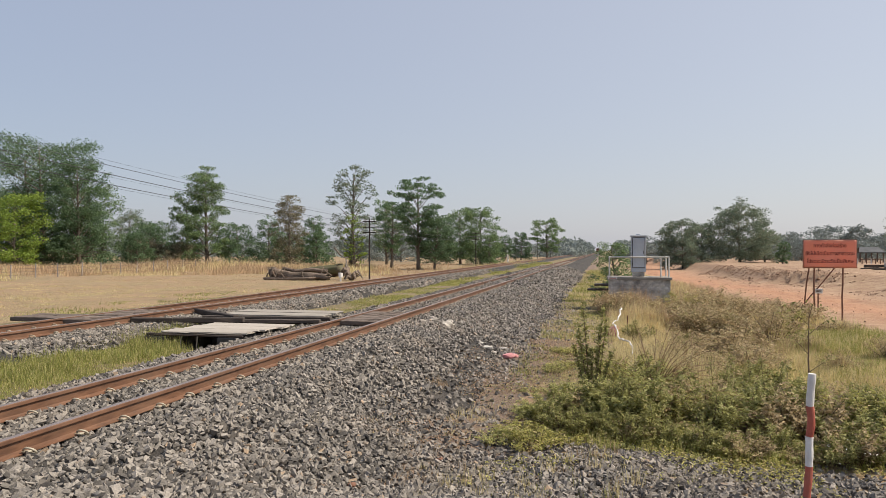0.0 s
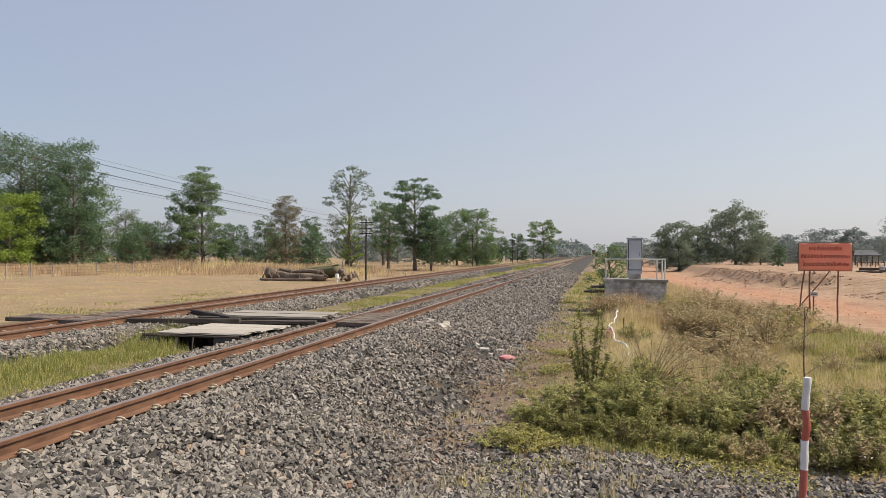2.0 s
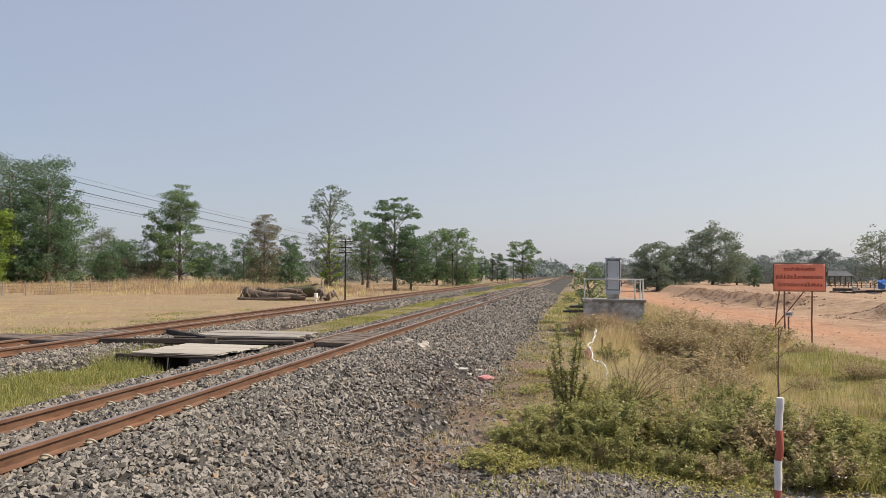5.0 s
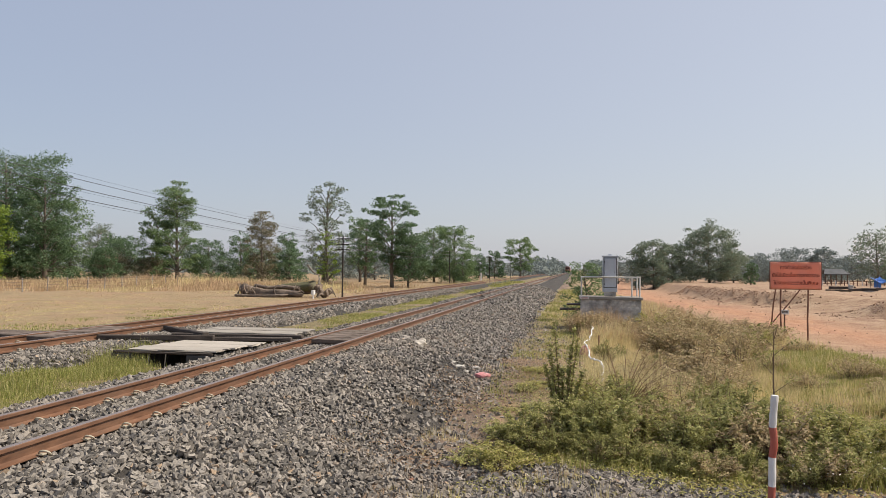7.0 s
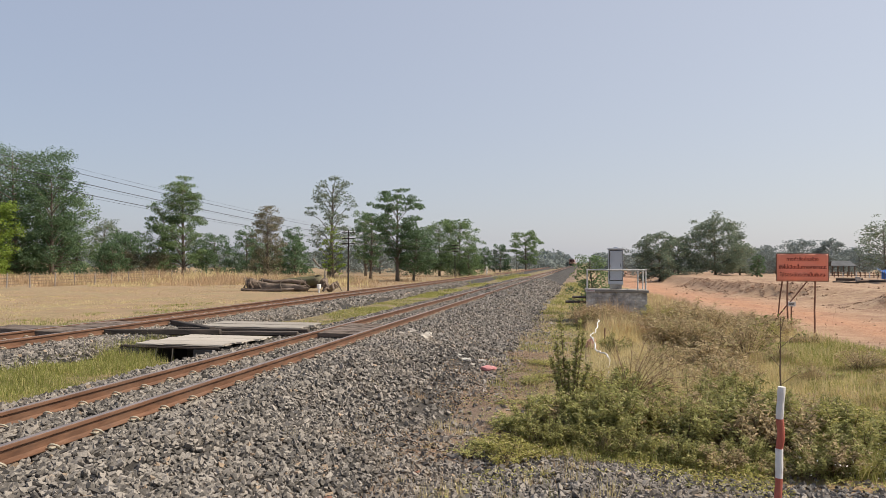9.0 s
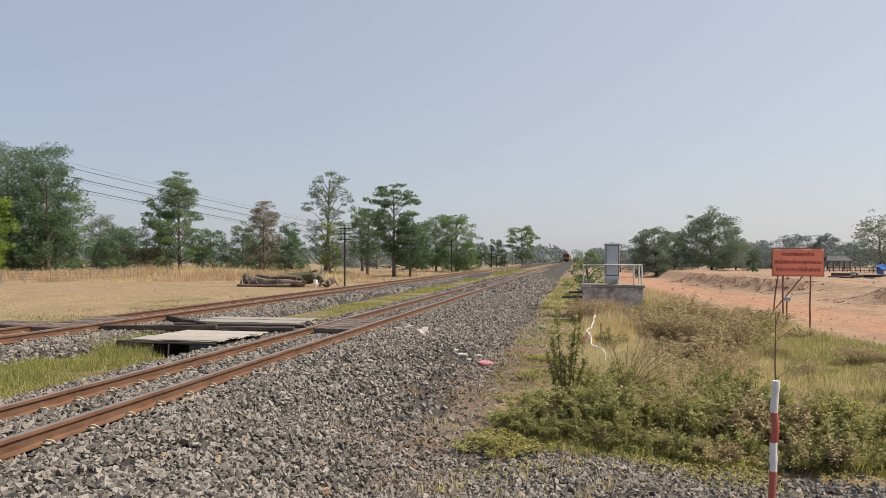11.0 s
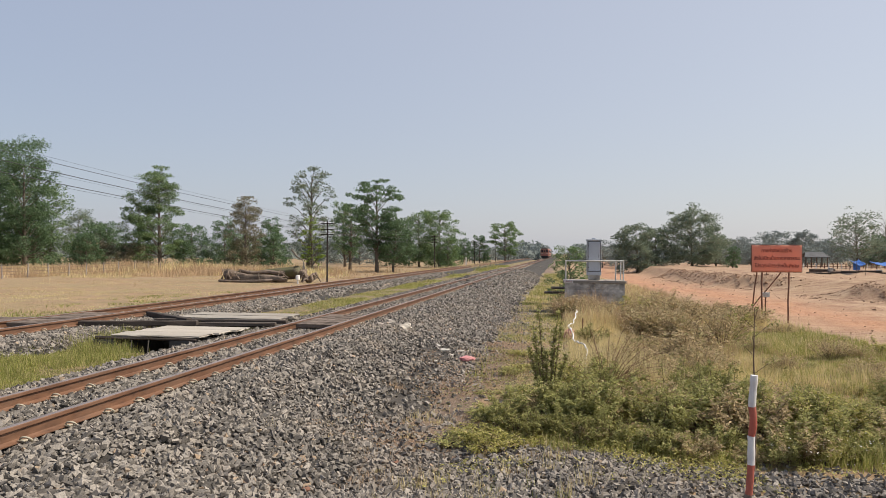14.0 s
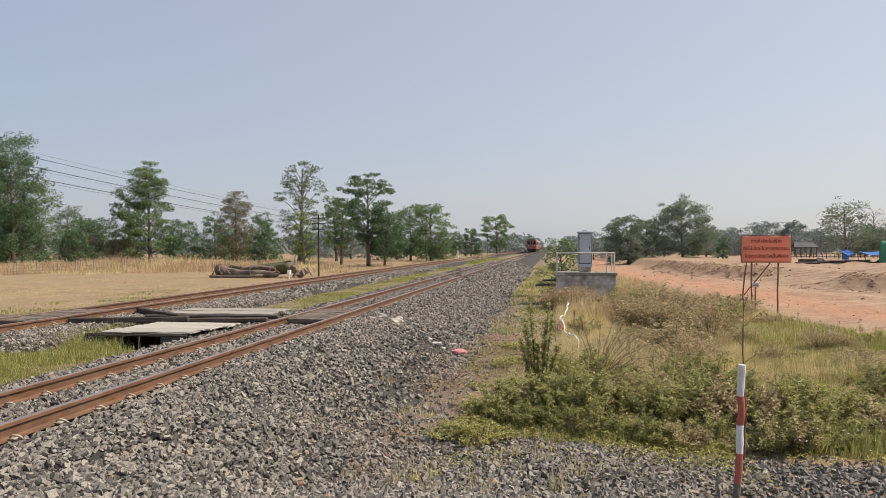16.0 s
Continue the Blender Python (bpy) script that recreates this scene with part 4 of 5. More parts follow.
def tree(x, y, top, r, form, leaf, seed, count=2600, size=0.17, base=None, label="", bare=0.25, trunk=1.0):
    """A trunk with limbs and a crown of many leaves in clumps. form: how wide the crown is from its foot to its top."""
    rng = np.random.default_rng(seed)
    z0 = float(land(x, y)) - 0.1
    H = top - z0
    t = thing("tree", label, "tree", (x, y, z0), group="trees")
    bm = bmesh.new()
    lean = rng.normal(0, 0.03, 2)
    def axis_at(u):
        return Vector((lean[0] * H * u + 0.12 * math.sin(u * 5 + seed) * u, lean[1] * H * u, H * u))
    rad = 0.018 * H * trunk + 0.04
    pts = [axis_at(k / 8 * 0.93) for k in range(9)]
    tube(bm, pts, [rad * (1.25 if k == 0 else 1 - 0.88 * k / 8) for k in range(9)], 8)
    clumps = []
    n = 46
    airy = form in (TIERS, TALL, UMBRELLA)
    count, size = int(count * (2.1 if airy else 2.5)), size * 0.95
    for k in range(n):
        u = bare + (0.97 - bare) * (k + rng.uniform(0, 1)) / n
        w = np.interp((u - bare) / (1 - bare), np.linspace(0, 1, len(form)), form) * r
        a = k * 2.4 + rng.uniform(-0.5, 0.5)
        L = w * rng.uniform(0.55, 1.05)
        s = axis_at(max(0.1, u - 0.10 - 0.05 * w / r))
        e = axis_at(u) + Vector((math.cos(a) * L, math.sin(a) * L, rng.uniform(-0.03, 0.05) * H))
        mid = s.lerp(e, 0.55) + Vector((0, 0, rng.uniform(0.0, 0.05) * H))
        tube(bm, [s, mid, e], [rad * 0.34 * (1 - u * 0.6), rad * 0.2 * (1 - u * 0.5), 0.012], 5, False)
        cs = (0.15 if airy else 0.20) * r + 0.018 * H
        clumps.append((e, cs * rng.uniform(0.7, 1.25)))
        clumps.append((mid.lerp(e, 0.35) + Vector(rng.normal(0, 0.12 * r, 3)), cs * rng.uniform(0.55, 1.0)))
        if L > 0.5 * r:
            clumps.append((e + Vector(rng.normal(0, 0.13 * r, 3)), cs * rng.uniform(0.5, 0.8)))
    part("trunk", bm, "bark", t, soft=True)
    wts = np.array([c[1] ** 2 for c in clumps])
    pick = rng.choice(len(clumps), count, p=wts / wts.sum())
    C = np.array([c[0][:] for c in clumps])[pick]
    S = np.array([c[1] for c in clumps])[pick]
    off = rng.normal(0, 1, (count, 3))
    off /= np.linalg.norm(off, axis=1)[:, None]
    off *= (rng.uniform(0, 1, count) ** 0.45)[:, None]
    P = C + off * S[:, None] * np.array((1.2, 1.2, 0.5 if airy else 0.66))
    P = P[P[:, 2] > 0.15]
    tagged(part("crown", leaves_mesh("crown", P, size, leaf, rng), None, t), kind="stuff")
    return t


ROUND = (0.55, 0.9, 1.0, 0.95, 0.8, 0.45)
TALL = (0.6, 0.85, 1.0, 0.85, 0.95, 0.7, 0.75, 0.3)
TIERS = (1.0, 1.0, 0.85, 0.62, 0.30, 0.42, 0.38, 0.12)
UMBRELLA = (0.45, 0.6, 0.85, 1.0, 1.0, 0.8, 0.45)
BUSHY = (1.0, 1.0, 0.95, 0.85, 0.7, 0.4)


def trees():
    g, d, b, p, r = "leaf_mid", "leaf_dark", "leaf_bright", "leaf_pale_hazed", "leaf_rust"
    mid = "green broadleaf tree standing behind the dry field"
    rows = (
        (-81.8, 88, 18.8, 8.6, (0.8, 1.0, 1.0, 1.0, 0.95, 0.62), d, 11000, 0.20, 0.03, "large dense dark green tree behind the wire fence"),
        (-73.2, 85, 14.4, 4.0, (0.9, 0.95, 0.75, 0.9, 0.8, 0.4), d, 4600, 0.19, 0.05, "dark green tree with a ragged crown by the fence"),
        (-89, 92, 18.4, 6.5, ROUND, d, 5200, 0.20, 0.03, "tall dark green tree in the grove"),
        (-91, 92, 11.5, 5.5, ROUND, d, 4000, 0.20, 0.03, "dense dark green tree in the grove"),
        (-77, 91, 12.0, 5.0, BUSHY, g, 3600, 0.20, 0.0, "dense green tree in the grove"),
        (-79, 83, 8.8, 4.2, BUSHY, d, 3000, 0.19, 0.0, "dark green bushy tree filling the foot of the grove"),
        (-77.5, 78, 9.4, 4.6, ROUND, b, 4200, 0.19, 0.05, "bright yellow-green leafy tree by the fence"),
        (-66, 88, 4.2, 2.6, BUSHY, d, 1500, 0.17, 0.0, "low dark green bush by the fence"),
        (-73.4, 90, 5.4, 1.0, TALL, g, 500, 0.16, 0.3, "thin young tree beside the grove"),
        (-99.8, 130, 10.4, 3.9, ROUND, p, 2200, 0.22, 0.1, "green tree far behind the field, paled for haze"),
        (-92, 128, 6.0, 3.5, BUSHY, p, 1200, 0.22, 0.0, "green low tree far behind the field, paled for haze"),
        (-73, 101, 6.5, 4.6, BUSHY, d, 2600, 0.19, 0.0, "dark green spreading bush tree behind the fence"),
        (-67.8, 92, 3.4, 3.0, BUSHY, r, 2200, 0.16, 0.0, "reddish-brown dry bush by the fence"),
        (-62.5, 93, 2.8, 2.6, BUSHY, r, 1500, 0.16, 0.0, "brown dry bush by the fence"),
        (-59.6, 96, 14.3, 5.4, TIERS, g, 6400, 0.19, 0.12, "tall green tree with tiered branches"),
        (-64.0, 97.5, 10.2, 3.2, (0.8, 0.9, 1.0, 0.9, 0.8, 0.5), g, 2600, 0.19, 0.0, "green bushy tree beside the tiered tree"),
        (-55.6, 98, 5.9, 3.6, BUSHY, d, 2200, 0.18, 0.0, "dark green low tree behind the field"),
        (-50.5, 104, 4.4, 3.2, BUSHY, g, 1600, 0.18, 0.0, "green low tree behind the field"),
        (-64.6, 126, 7.9, 3.4, BUSHY, d, 1700, 0.21, 0.0, mid),
        (-47.8, 100, 10.2, 2.9, (0.9, 1.0, 0.95, 0.8, 0.6, 0.3), r, 2900, 0.17, 0.05, "slender tree with brownish dry leaves"),
        (-44.5, 103, 4.8, 2.4, BUSHY, d, 1300, 0.18, 0.0, mid),
        (-54.6, 125, 7.9, 2.9, BUSHY, d, 1700, 0.21, 0.0, mid),
        (-48, 138, 4.6, 4.0, BUSHY, "leaf_far_hazed", 1400, 0.25, 0.0, "low woods behind the field, tinted grey-green for haze"),
        (-32.1, 85, 12.8, 3.1, TALL, p, 2700, 0.16, 0.12, "tall slender tree with sparse pale leaves"),
        (-30.8, 83, 6.4, 1.6, TALL, b, 700, 0.15, 0.15, "young tree with yellow-green leaves by the logs"),
        (-34.5, 108, 9.6, 2.5, ROUND, g, 1500, 0.18, 0.2, "tree with thin crown and bare lower trunk"),
        (-38, 128, 6.4, 3.6, BUSHY, "leaf_far_hazed", 1400, 0.24, 0.0, "tree behind the field, tinted grey-green for haze"),
        (-21.6, 80, 10.3, 3.2, UMBRELLA, d, 3800, 0.17, 0.28, "spreading dark green tree with forked trunk near the track"),
        (-19.9, 81, 5.6, 2.7, ROUND, d, 2000, 0.17, 0.22, "low spreading dark tree near the track"),
        (-27.5, 112, 6.6, 3.0, BUSHY, d, 1500, 0.20, 0.0, mid),
        (-23.1, 112, 8.2, 3.4, ROUND, g, 2200, 0.20, 0.08, mid),
        (-19.0, 108, 8.8, 3.2, ROUND, g, 2400, 0.19, 0.05, "full green tree beside the far track"),
        (-16.9, 104, 4.0, 2.3, BUSHY, g, 1200, 0.18, 0.0, "green bush beside the far track"),
        (-24.6, 176, 5.1, 2.6, ROUND, d, 800, 0.26, 0.1, "small dark tree far along the line"),
        (-19.3, 165, 5.8, 2.5, BUSHY, d, 900, 0.26, 0.05, "small dark tree far along the line"),
        (-12.9, 162, 8.9, 4.0, UMBRELLA, g, 1700, 0.26, 0.2, "lone spreading tree far along the line"),
        (11.3, 108, 6.0, 3.7, BUSHY, p, 3800, 0.19, 0.0, "dense green tree beyond the red earth"),
        (14.4, 112, 5.6, 2.6, BUSHY, p, 1700, 0.19, 0.0, "green tree beyond the red earth"),
        (19.9, 112, 8.4, 4.6, ROUND, p, 5600, 0.19, 0.05, "large rounded green tree beyond the red earth, greyed for haze"),
        (24.2, 116, 4.6, 2.8, BUSHY, p, 1300, 0.19, 0.0, "dark green bush tree beyond the red earth"),
        (21.9, 95, 2.8, 0.95, TALL, d, 500, 0.14, 0.1, "small conical dark green tree on the red earth"),
        (49.9, 210, 6.2, 6.2, BUSHY, "leaf_far_hazed", 1500, 0.34, 0.0, "haze-tinted grey-green trees far beyond the red earth"),
        (59.2, 206, 7.6, 6.5, ROUND, "leaf_far_hazed", 1800, 0.34, 0.0, "haze-tinted grey-green trees far beyond the red earth"),
        (64.5, 200, 8.2, 4.2, ROUND, "leaf_far_hazed", 1500, 0.32, 0.0, "haze-tinted grey-green tree far beyond the red earth"),
        (40.7, 105, 7.5, 3.7, ROUND, p, 1300, 0.19, 0.2, "pale sparse-leaved tree behind the tarpaulin shelters"),
        (46.2, 110, 4.2, 3.0, BUSHY, p, 1500, 0.19, 0.0, "dark green bush tree behind the shelters"),
        (62.4, 180, 5.2, 3.6, BUSHY, "leaf_far_hazed", 1100, 0.30, 0.0, "haze-tinted grey-green tree far beyond the red earth"),
        (-26.8, 86, 8.1, 2.2, UMBRELLA, d, 1700, 0.16, 0.25, "open dark green tree with a bare lower trunk"),
        (51.3, 121.5, 7.8, 2.4, TALL, r, 90, 0.16, 0.25, "thin leafless tree beyond the shelters"),
        (53.6, 122, 6.6, 2.0, TALL, r, 60, 0.16, 0.25, "thin leafless tree beyond the shelters"),
        (50.8, 123.5, 4.9, 2.6, BUSHY, d, 1400, 0.19, 0.0, "dark green bush tree behind the shade net"),
        (13, 138, 3.6, 4.0, BUSHY, "leaf_far_hazed", 800, 0.24, 0.0, "haze-tinted grey-green low bush at the edge of the red earth"),
        (22, 142, 3.0, 4.0, BUSHY, "leaf_far_hazed", 800, 0.24, 0.0, "haze-tinted grey-green low bush at the edge of the red earth"),
        (29, 140, 4.2, 4.0, BUSHY, "leaf_far_hazed", 800, 0.24, 0.0, "haze-tinted grey-green low bush at the edge of the red earth"),
        (34.5, 136, 3.2, 4.0, BUSHY, "leaf_far_hazed", 800, 0.24, 0.0, "haze-tinted grey-green low bush at the edge of the red earth"),
        (39, 144, 3.8, 4.0, BUSHY, "leaf_far_hazed", 800, 0.24, 0.0, "haze-tinted grey-green low bush at the edge of the red earth"),
        (46, 142, 3.4, 4.0, BUSHY, "leaf_far_hazed", 800, 0.24, 0.0, "haze-tinted grey-green low bush at the edge of the red earth"),
        (52, 146, 4.4, 4.0, BUSHY, "leaf_far_hazed", 800, 0.24, 0.0, "haze-tinted grey-green low bush at the edge of the red earth"),
        (59, 144, 3.6, 4.0, BUSHY, "leaf_far_hazed", 800, 0.24, 0.0, "haze-tinted grey-green low bush at the edge of the red earth"),
        (66, 150, 4.6, 4.0, BUSHY, "leaf_far_hazed", 800, 0.24, 0.0, "haze-tinted grey-green low bush at the edge of the red earth"),
        (8.5, 150, 4.4, 4.0, BUSHY, "leaf_far_hazed", 800, 0.24, 0.0, "haze-tinted grey-green low bush at the edge of the red earth"),
        (0.5, 36.2, 2.1, 1.1, BUSHY, "leaf_mid", 1500, 0.07, 0.0, "dark feathery shrub behind the cabinet platform"),
    )
    for i, (x, y, top, rad, form, leaf, n, size, bare, label) in enumerate(rows):
        tree(x, y, top, rad, form, leaf, 40 + i, n, size, label=label, bare=max(bare, 0.02))


trees()


def far_woods():
    """Tree belts at the edge of sight on both sides of the line."""
    rng = np.random.default_rng(77)
    P, S = [], []
    for x0, x1, y0, y1, h, n in ((-190, -24, 200, 260, 5.5, 9000), (-520, -60, 380, 460, 9.0, 9000), (-26, -8.5, 230, 620, 7.5, 7000), (4.5, 22, 240, 420, 6.5, 6000),
                                 (20, 260, 260, 330, 6.0, 9000), (60, 700, 450, 560, 9.5, 9000)):
        x, y = rng.uniform(x0, x1, n), rng.uniform(y0, y1, n)
        hh = h * (0.72 + 0.35 * fbm(x, y, 0.045, 3.0) + 0.15 * fbm(x, y, 0.21, 5.0))
        z = -0.8 + hh * rng.uniform(0, 1, n) ** 0.7
        P.append(np.stack([x, y, z], -1))
        S.append(rng.uniform(0.6, 1.2, n) * (0.45 + 0.0022 * y))
    me = scatter("far_woods", LEAF, np.concatenate(P), np.concatenate(S), "leaf_far_hazed", rng, 1.3)
    tagged(new("far_woods", me), "haze-tinted grey-green belts of trees on the horizon", "woods", kind="stuff")


far_woods()


# ---- scrub and grass ----
def bush_kind(name, seed, r, h, n, size, leaf, label, category="bush", stems=24, group="scrub bushes", up=0.5):
    rng = np.random.default_rng(seed)
    t = thing(name, label, category, group=group)
    bm = bmesh.new()
    P = []
    for k in range(stems):
        a, L = rng.uniform(0, 2 * np.pi), r * math.sqrt(rng.uniform(0.05, 1))
        hh = h * rng.uniform(0.55, 1.0) * (1 - 0.35 * (L / r) ** 2)
        e = np.array((math.cos(a) * L, math.sin(a) * L, hh))
        m = e * np.array((0.55, 0.55, 0.5)) + rng.normal(0, 0.04, 3)
        tube(bm, [(0.15 * e[0], 0.15 * e[1], -0.05), m, e], [0.012, 0.008, 0.003], 4, False)
        k2 = n // stems
        u = rng.uniform(0.15, 1.05, k2) ** up
        base = np.array((0.15 * e[0], 0.15 * e[1], 0.0))
        q = ((1 - u) ** 2)[:, None] * base + (2 * u * (1 - u))[:, None] * m + (u ** 2)[:, None] * e
        P.append(q + rng.normal(0, 1, (k2, 3)) * np.array((0.085, 0.085, 0.06)) * r * (1.25 - 0.5 * u)[:, None])
    P = np.concatenate(P)
    P = P[P[:, 2] > 0.01]
    tagged(part("twig_tangle", bm, "stem", t, "thin brown twigs"), kind="stuff")
    tagged(part("foliage", leaves_mesh("foliage", P, size, leaf, rng, 0.75), None, t), kind="stuff")
    return t


def scrub():
    rng = np.random.default_rng(21)
    kinds = [bush_kind("scrub_bush", 100 + i, 0.62, 0.95, (2500, 2100, 2300, 1700, 2600)[i], 0.036, ("leaf_bush", "leaf_light", "leaf_shrub", "bush_dry", "leaf_bush")[i],
                       ("dusty green leafy scrub bush in the ditch", "yellow-green leafy scrub bush in the ditch", "dark green leafy scrub bush in the ditch", "brown half-dry scrub bush in the ditch", "dusty green leafy scrub bush in the ditch")[i]) for i in range(5)]
    low = [bush_kind("low_scrub", 120 + i, 0.55, 0.42, 1400, 0.033, ("leaf_bush", "leaf_light", "leaf_bush")[i], "low dusty green scrub at the ditch edge", group="low scrub") for i in range(3)]
    dry = [bush_kind("dry_bush", 130 + i, 0.95, 1.15, 1900, 0.046, "bush_dry", "tangled brown dry bush before the red earth", group="dry bushes", stems=30) for i in range(3)]
    used = set()

    def put(k, x, y, s, zs=1.0):
        z = float(land(x, y)) - 0.03
        if id(k) in used:
            o = copy_thing(k, pose(x, y, z, 0, 0, rng.uniform(0, 360)))
        else:
            used.add(id(k))
            o = k
            o.matrix_basis = pose(x, y, z, 0, 0, rng.uniform(0, 360))
        o.scale = (s, s, s * zs)
    # dense front: from the shrub at the path to the right
    for k in range(46):
        x = -0.3 + 5.4 * ((k * 0.618) % 1.0) + rng.uniform(-0.2, 0.2)
        y = 9.8 + 3.2 * rng.uniform(0, 1) ** 1.3 + 0.05 * x
        tall = 1.0 if 0.2 < x < 4.2 else 0.7
        put(kinds[k % 5], x, y, rng.uniform(0.75, 1.1), tall * rng.uniform(0.8, 1.1))
    for k in range(26):                     # smaller mixed bushes down to the edge of the stones
        x = -0.7 + 7.2 * ((k * 0.618 + 0.3) % 1.0)
        put(kinds[(0, 2, 4, 3, 2)[k % 5]], x, rng.uniform(9.35, 10.0), rng.uniform(0.42, 0.8), rng.uniform(0.7, 1.1))
    for k in range(30):
        x = -1.0 + 9 * rng.uniform(0, 1)
        put(low[k % 3], x, 9.35 + rng.uniform(0.1, 0.8), rng.uniform(0.6, 1.1), rng.uniform(0.35, 0.8) * (0.6 if x < 0.6 else 1.0))
    for k in range(34):
        put(low[k % 3], rng.uniform(-1.35, 0.6), 9 + 9 * rng.uniform(0, 1) ** 1.6, rng.uniform(0.4, 0.9), rng.uniform(0.4, 1.0))
    for k in range(7):
        put(dry[k % 3], 0.3 + 0.42 * k, 28.6 + rng.uniform(-1.2, 1.2), rng.uniform(1.0, 1.25), rng.uniform(0.6, 0.85))
    for k in range(44):                     # brown and green tangle in the ditch before the platform
        y = rng.uniform(14.0, 28.0)
        x = rng.uniform(0.9, 2.6 + 0.16 * (y - 10))
        put((dry[k % 3], kinds[2], dry[(k + 1) % 3], kinds[0], low[k % 3], kinds[3])[k % 6], x, y, rng.uniform(0.6, 1.05), rng.uniform(0.5, 0.95))
    for k in range(9):                      # leafy growth round the foot of the upright shrub
        put(kinds[(0, 2, 1, 4)[k % 4]], rng.uniform(-0.95, 0.5), rng.uniform(10.2, 11.2), rng.uniform(0.5, 0.85), rng.uniform(0.8, 1.15))
    for k in range(26):                     # lumpy mixed growth in the grass band
        y = rng.uniform(12.8, 22)
        x = rng.uniform(0.9, min(9.0, np.interp(y, RED_Y, RED_X) - 0.8))
        put((dry if k % 2 else low)[k % 3], x, y, rng.uniform(0.45, 0.85), rng.uniform(0.6, 1.0))
    for k in range(38):
        y = rng.uniform(20.5, 34)
        x = rng.uniform(2.2, np.interp(y, RED_Y, RED_X) - 0.9)
        if x > 5.6 and y < 27:
            continue
        put(dry[k % 3], x, y, rng.uniform(0.9, 1.5), rng.uniform(0.55, 1.0) * (1.0 if x < 6.2 else 0.6))
    for x, y, s in ((0.4, 28.6, 0.8), (3.1, 30.2, 1.5), (3.3, 29.0, 1.1), (6.6, 27.5, 1.0), (4.2, 26.0, 0.9), (7.8, 14.2, 1.1), (6.0, 13.6, 0.9), (8.8, 21.0, 0.9)):
        put(kinds[int(x * 7) % 5], x, y, s, 0.9)


scrub()


def upright_shrub():
    rng = np.random.default_rng(5)
    x, y = -0.2, 11.4
    z = float(land(x, y))
    t = thing("upright_shrub", "dark green shrub with upright leafy stems by the path", "shrub", (x, y, z - 0.03))
    bm = bmesh.new()
    P = []
    for e in ((-0.24, 0, 1.45), (-0.16, 0.1, 1.75), (-0.20, -0.1, 1.2), (0.16, 0, 1.70), (0.10, 0.1, 1.35), (0.22, 0.1, 1.5), (-0.03, 0, 1.0), (-0.30, 0.1, 1.05), (0.3, -0.1, 1.0)):
        m = Vector((e[0] * 0.6, e[1] * 0.6, e[2] * 0.55))
        tube(bm, [(e[0] * 0.2, 0, -0.05), m, e], [0.014, 0.010, 0.004], 5)
        u = rng.uniform(0.12, 1.0, 230)
        a = np.array([(e[0] * 0.2, 0, -0.05)])
        q = np.where(u[:, None] < 0.55, a + (np.array(m) - a) * (u / 0.55)[:, None], np.array(m) + (np.array(e) - np.array(m)) * ((u - 0.55) / 0.45)[:, None])
        P.append(q + rng.normal(0, 0.024, (230, 3)))
    tagged(part("twig_tangle", bm, "stem", t, "thin upright twigs"), kind="stuff")
    part("leaves", leaves_mesh("leaves", np.concatenate(P), 0.036, "leaf_shrub", rng), None, t)
    # leafless brown stems fanning out of the scrub
    t = thing("dead_shrub", "leafless shrub with long thin brown stems in the scrub", "shrub", (0.75, 11.9, float(land(0.75, 11.9)) - 0.03))
    for k in range(34):
        a, L = rng.normal(0.5, 0.75), rng.uniform(0.7, 1.55)
        lean = rng.normal(0.0, 0.3)
        q = [(math.sin(a * u) * L * u * 0.85, lean * L * u, math.cos(a * u * 0.8) * L * u) for u in (0.05, 0.3, 0.6, 0.85, 1.0)]
        sb = one_tube(q, [0.008, 0.007, 0.005, 0.004, 0.002], 5)
        for u in (2, 3):
            o = Vector(q[u])
            tube(sb, [o, o + Vector((rng.normal(0.05, 0.12), rng.normal(0, 0.1), rng.uniform(0.05, 0.25)))], [0.004, 0.0015], 4)
        part("stem", sb, "dead_stem", t)
    # bare sapling behind the marker post
    t = thing("sapling", "thin bare sapling with a few dark leaves", "sapling", (2.34, 9.0, float(land(2.34, 9)) - 0.03))
    bm = bmesh.new()
    tube(bm, [(0, 0, 0), (0.02, 0, 0.7), (-0.01, 0, 1.4), (0.0, 0, 2.05)], [0.014, 0.012, 0.009, 0.004], 6)
    P = []
    for k, zz in enumerate((1.3, 1.5, 1.62, 1.75, 1.85, 1.95)):
        a = k * 2.2
        e = Vector((math.cos(a) * 0.22, math.sin(a) * 0.15, zz + 0.12))
        tube(bm, [(0, 0, zz - 0.05), e], [0.005, 0.002], 4)
        P.append(np.array(e) + rng.normal(0, 0.05, (16, 3)))
    part("stem", bm, "stem", t)
    part("leaves", leaves_mesh("leaves", np.concatenate(P), 0.028, "leaf_shrub", rng), None, t)


upright_shrub()


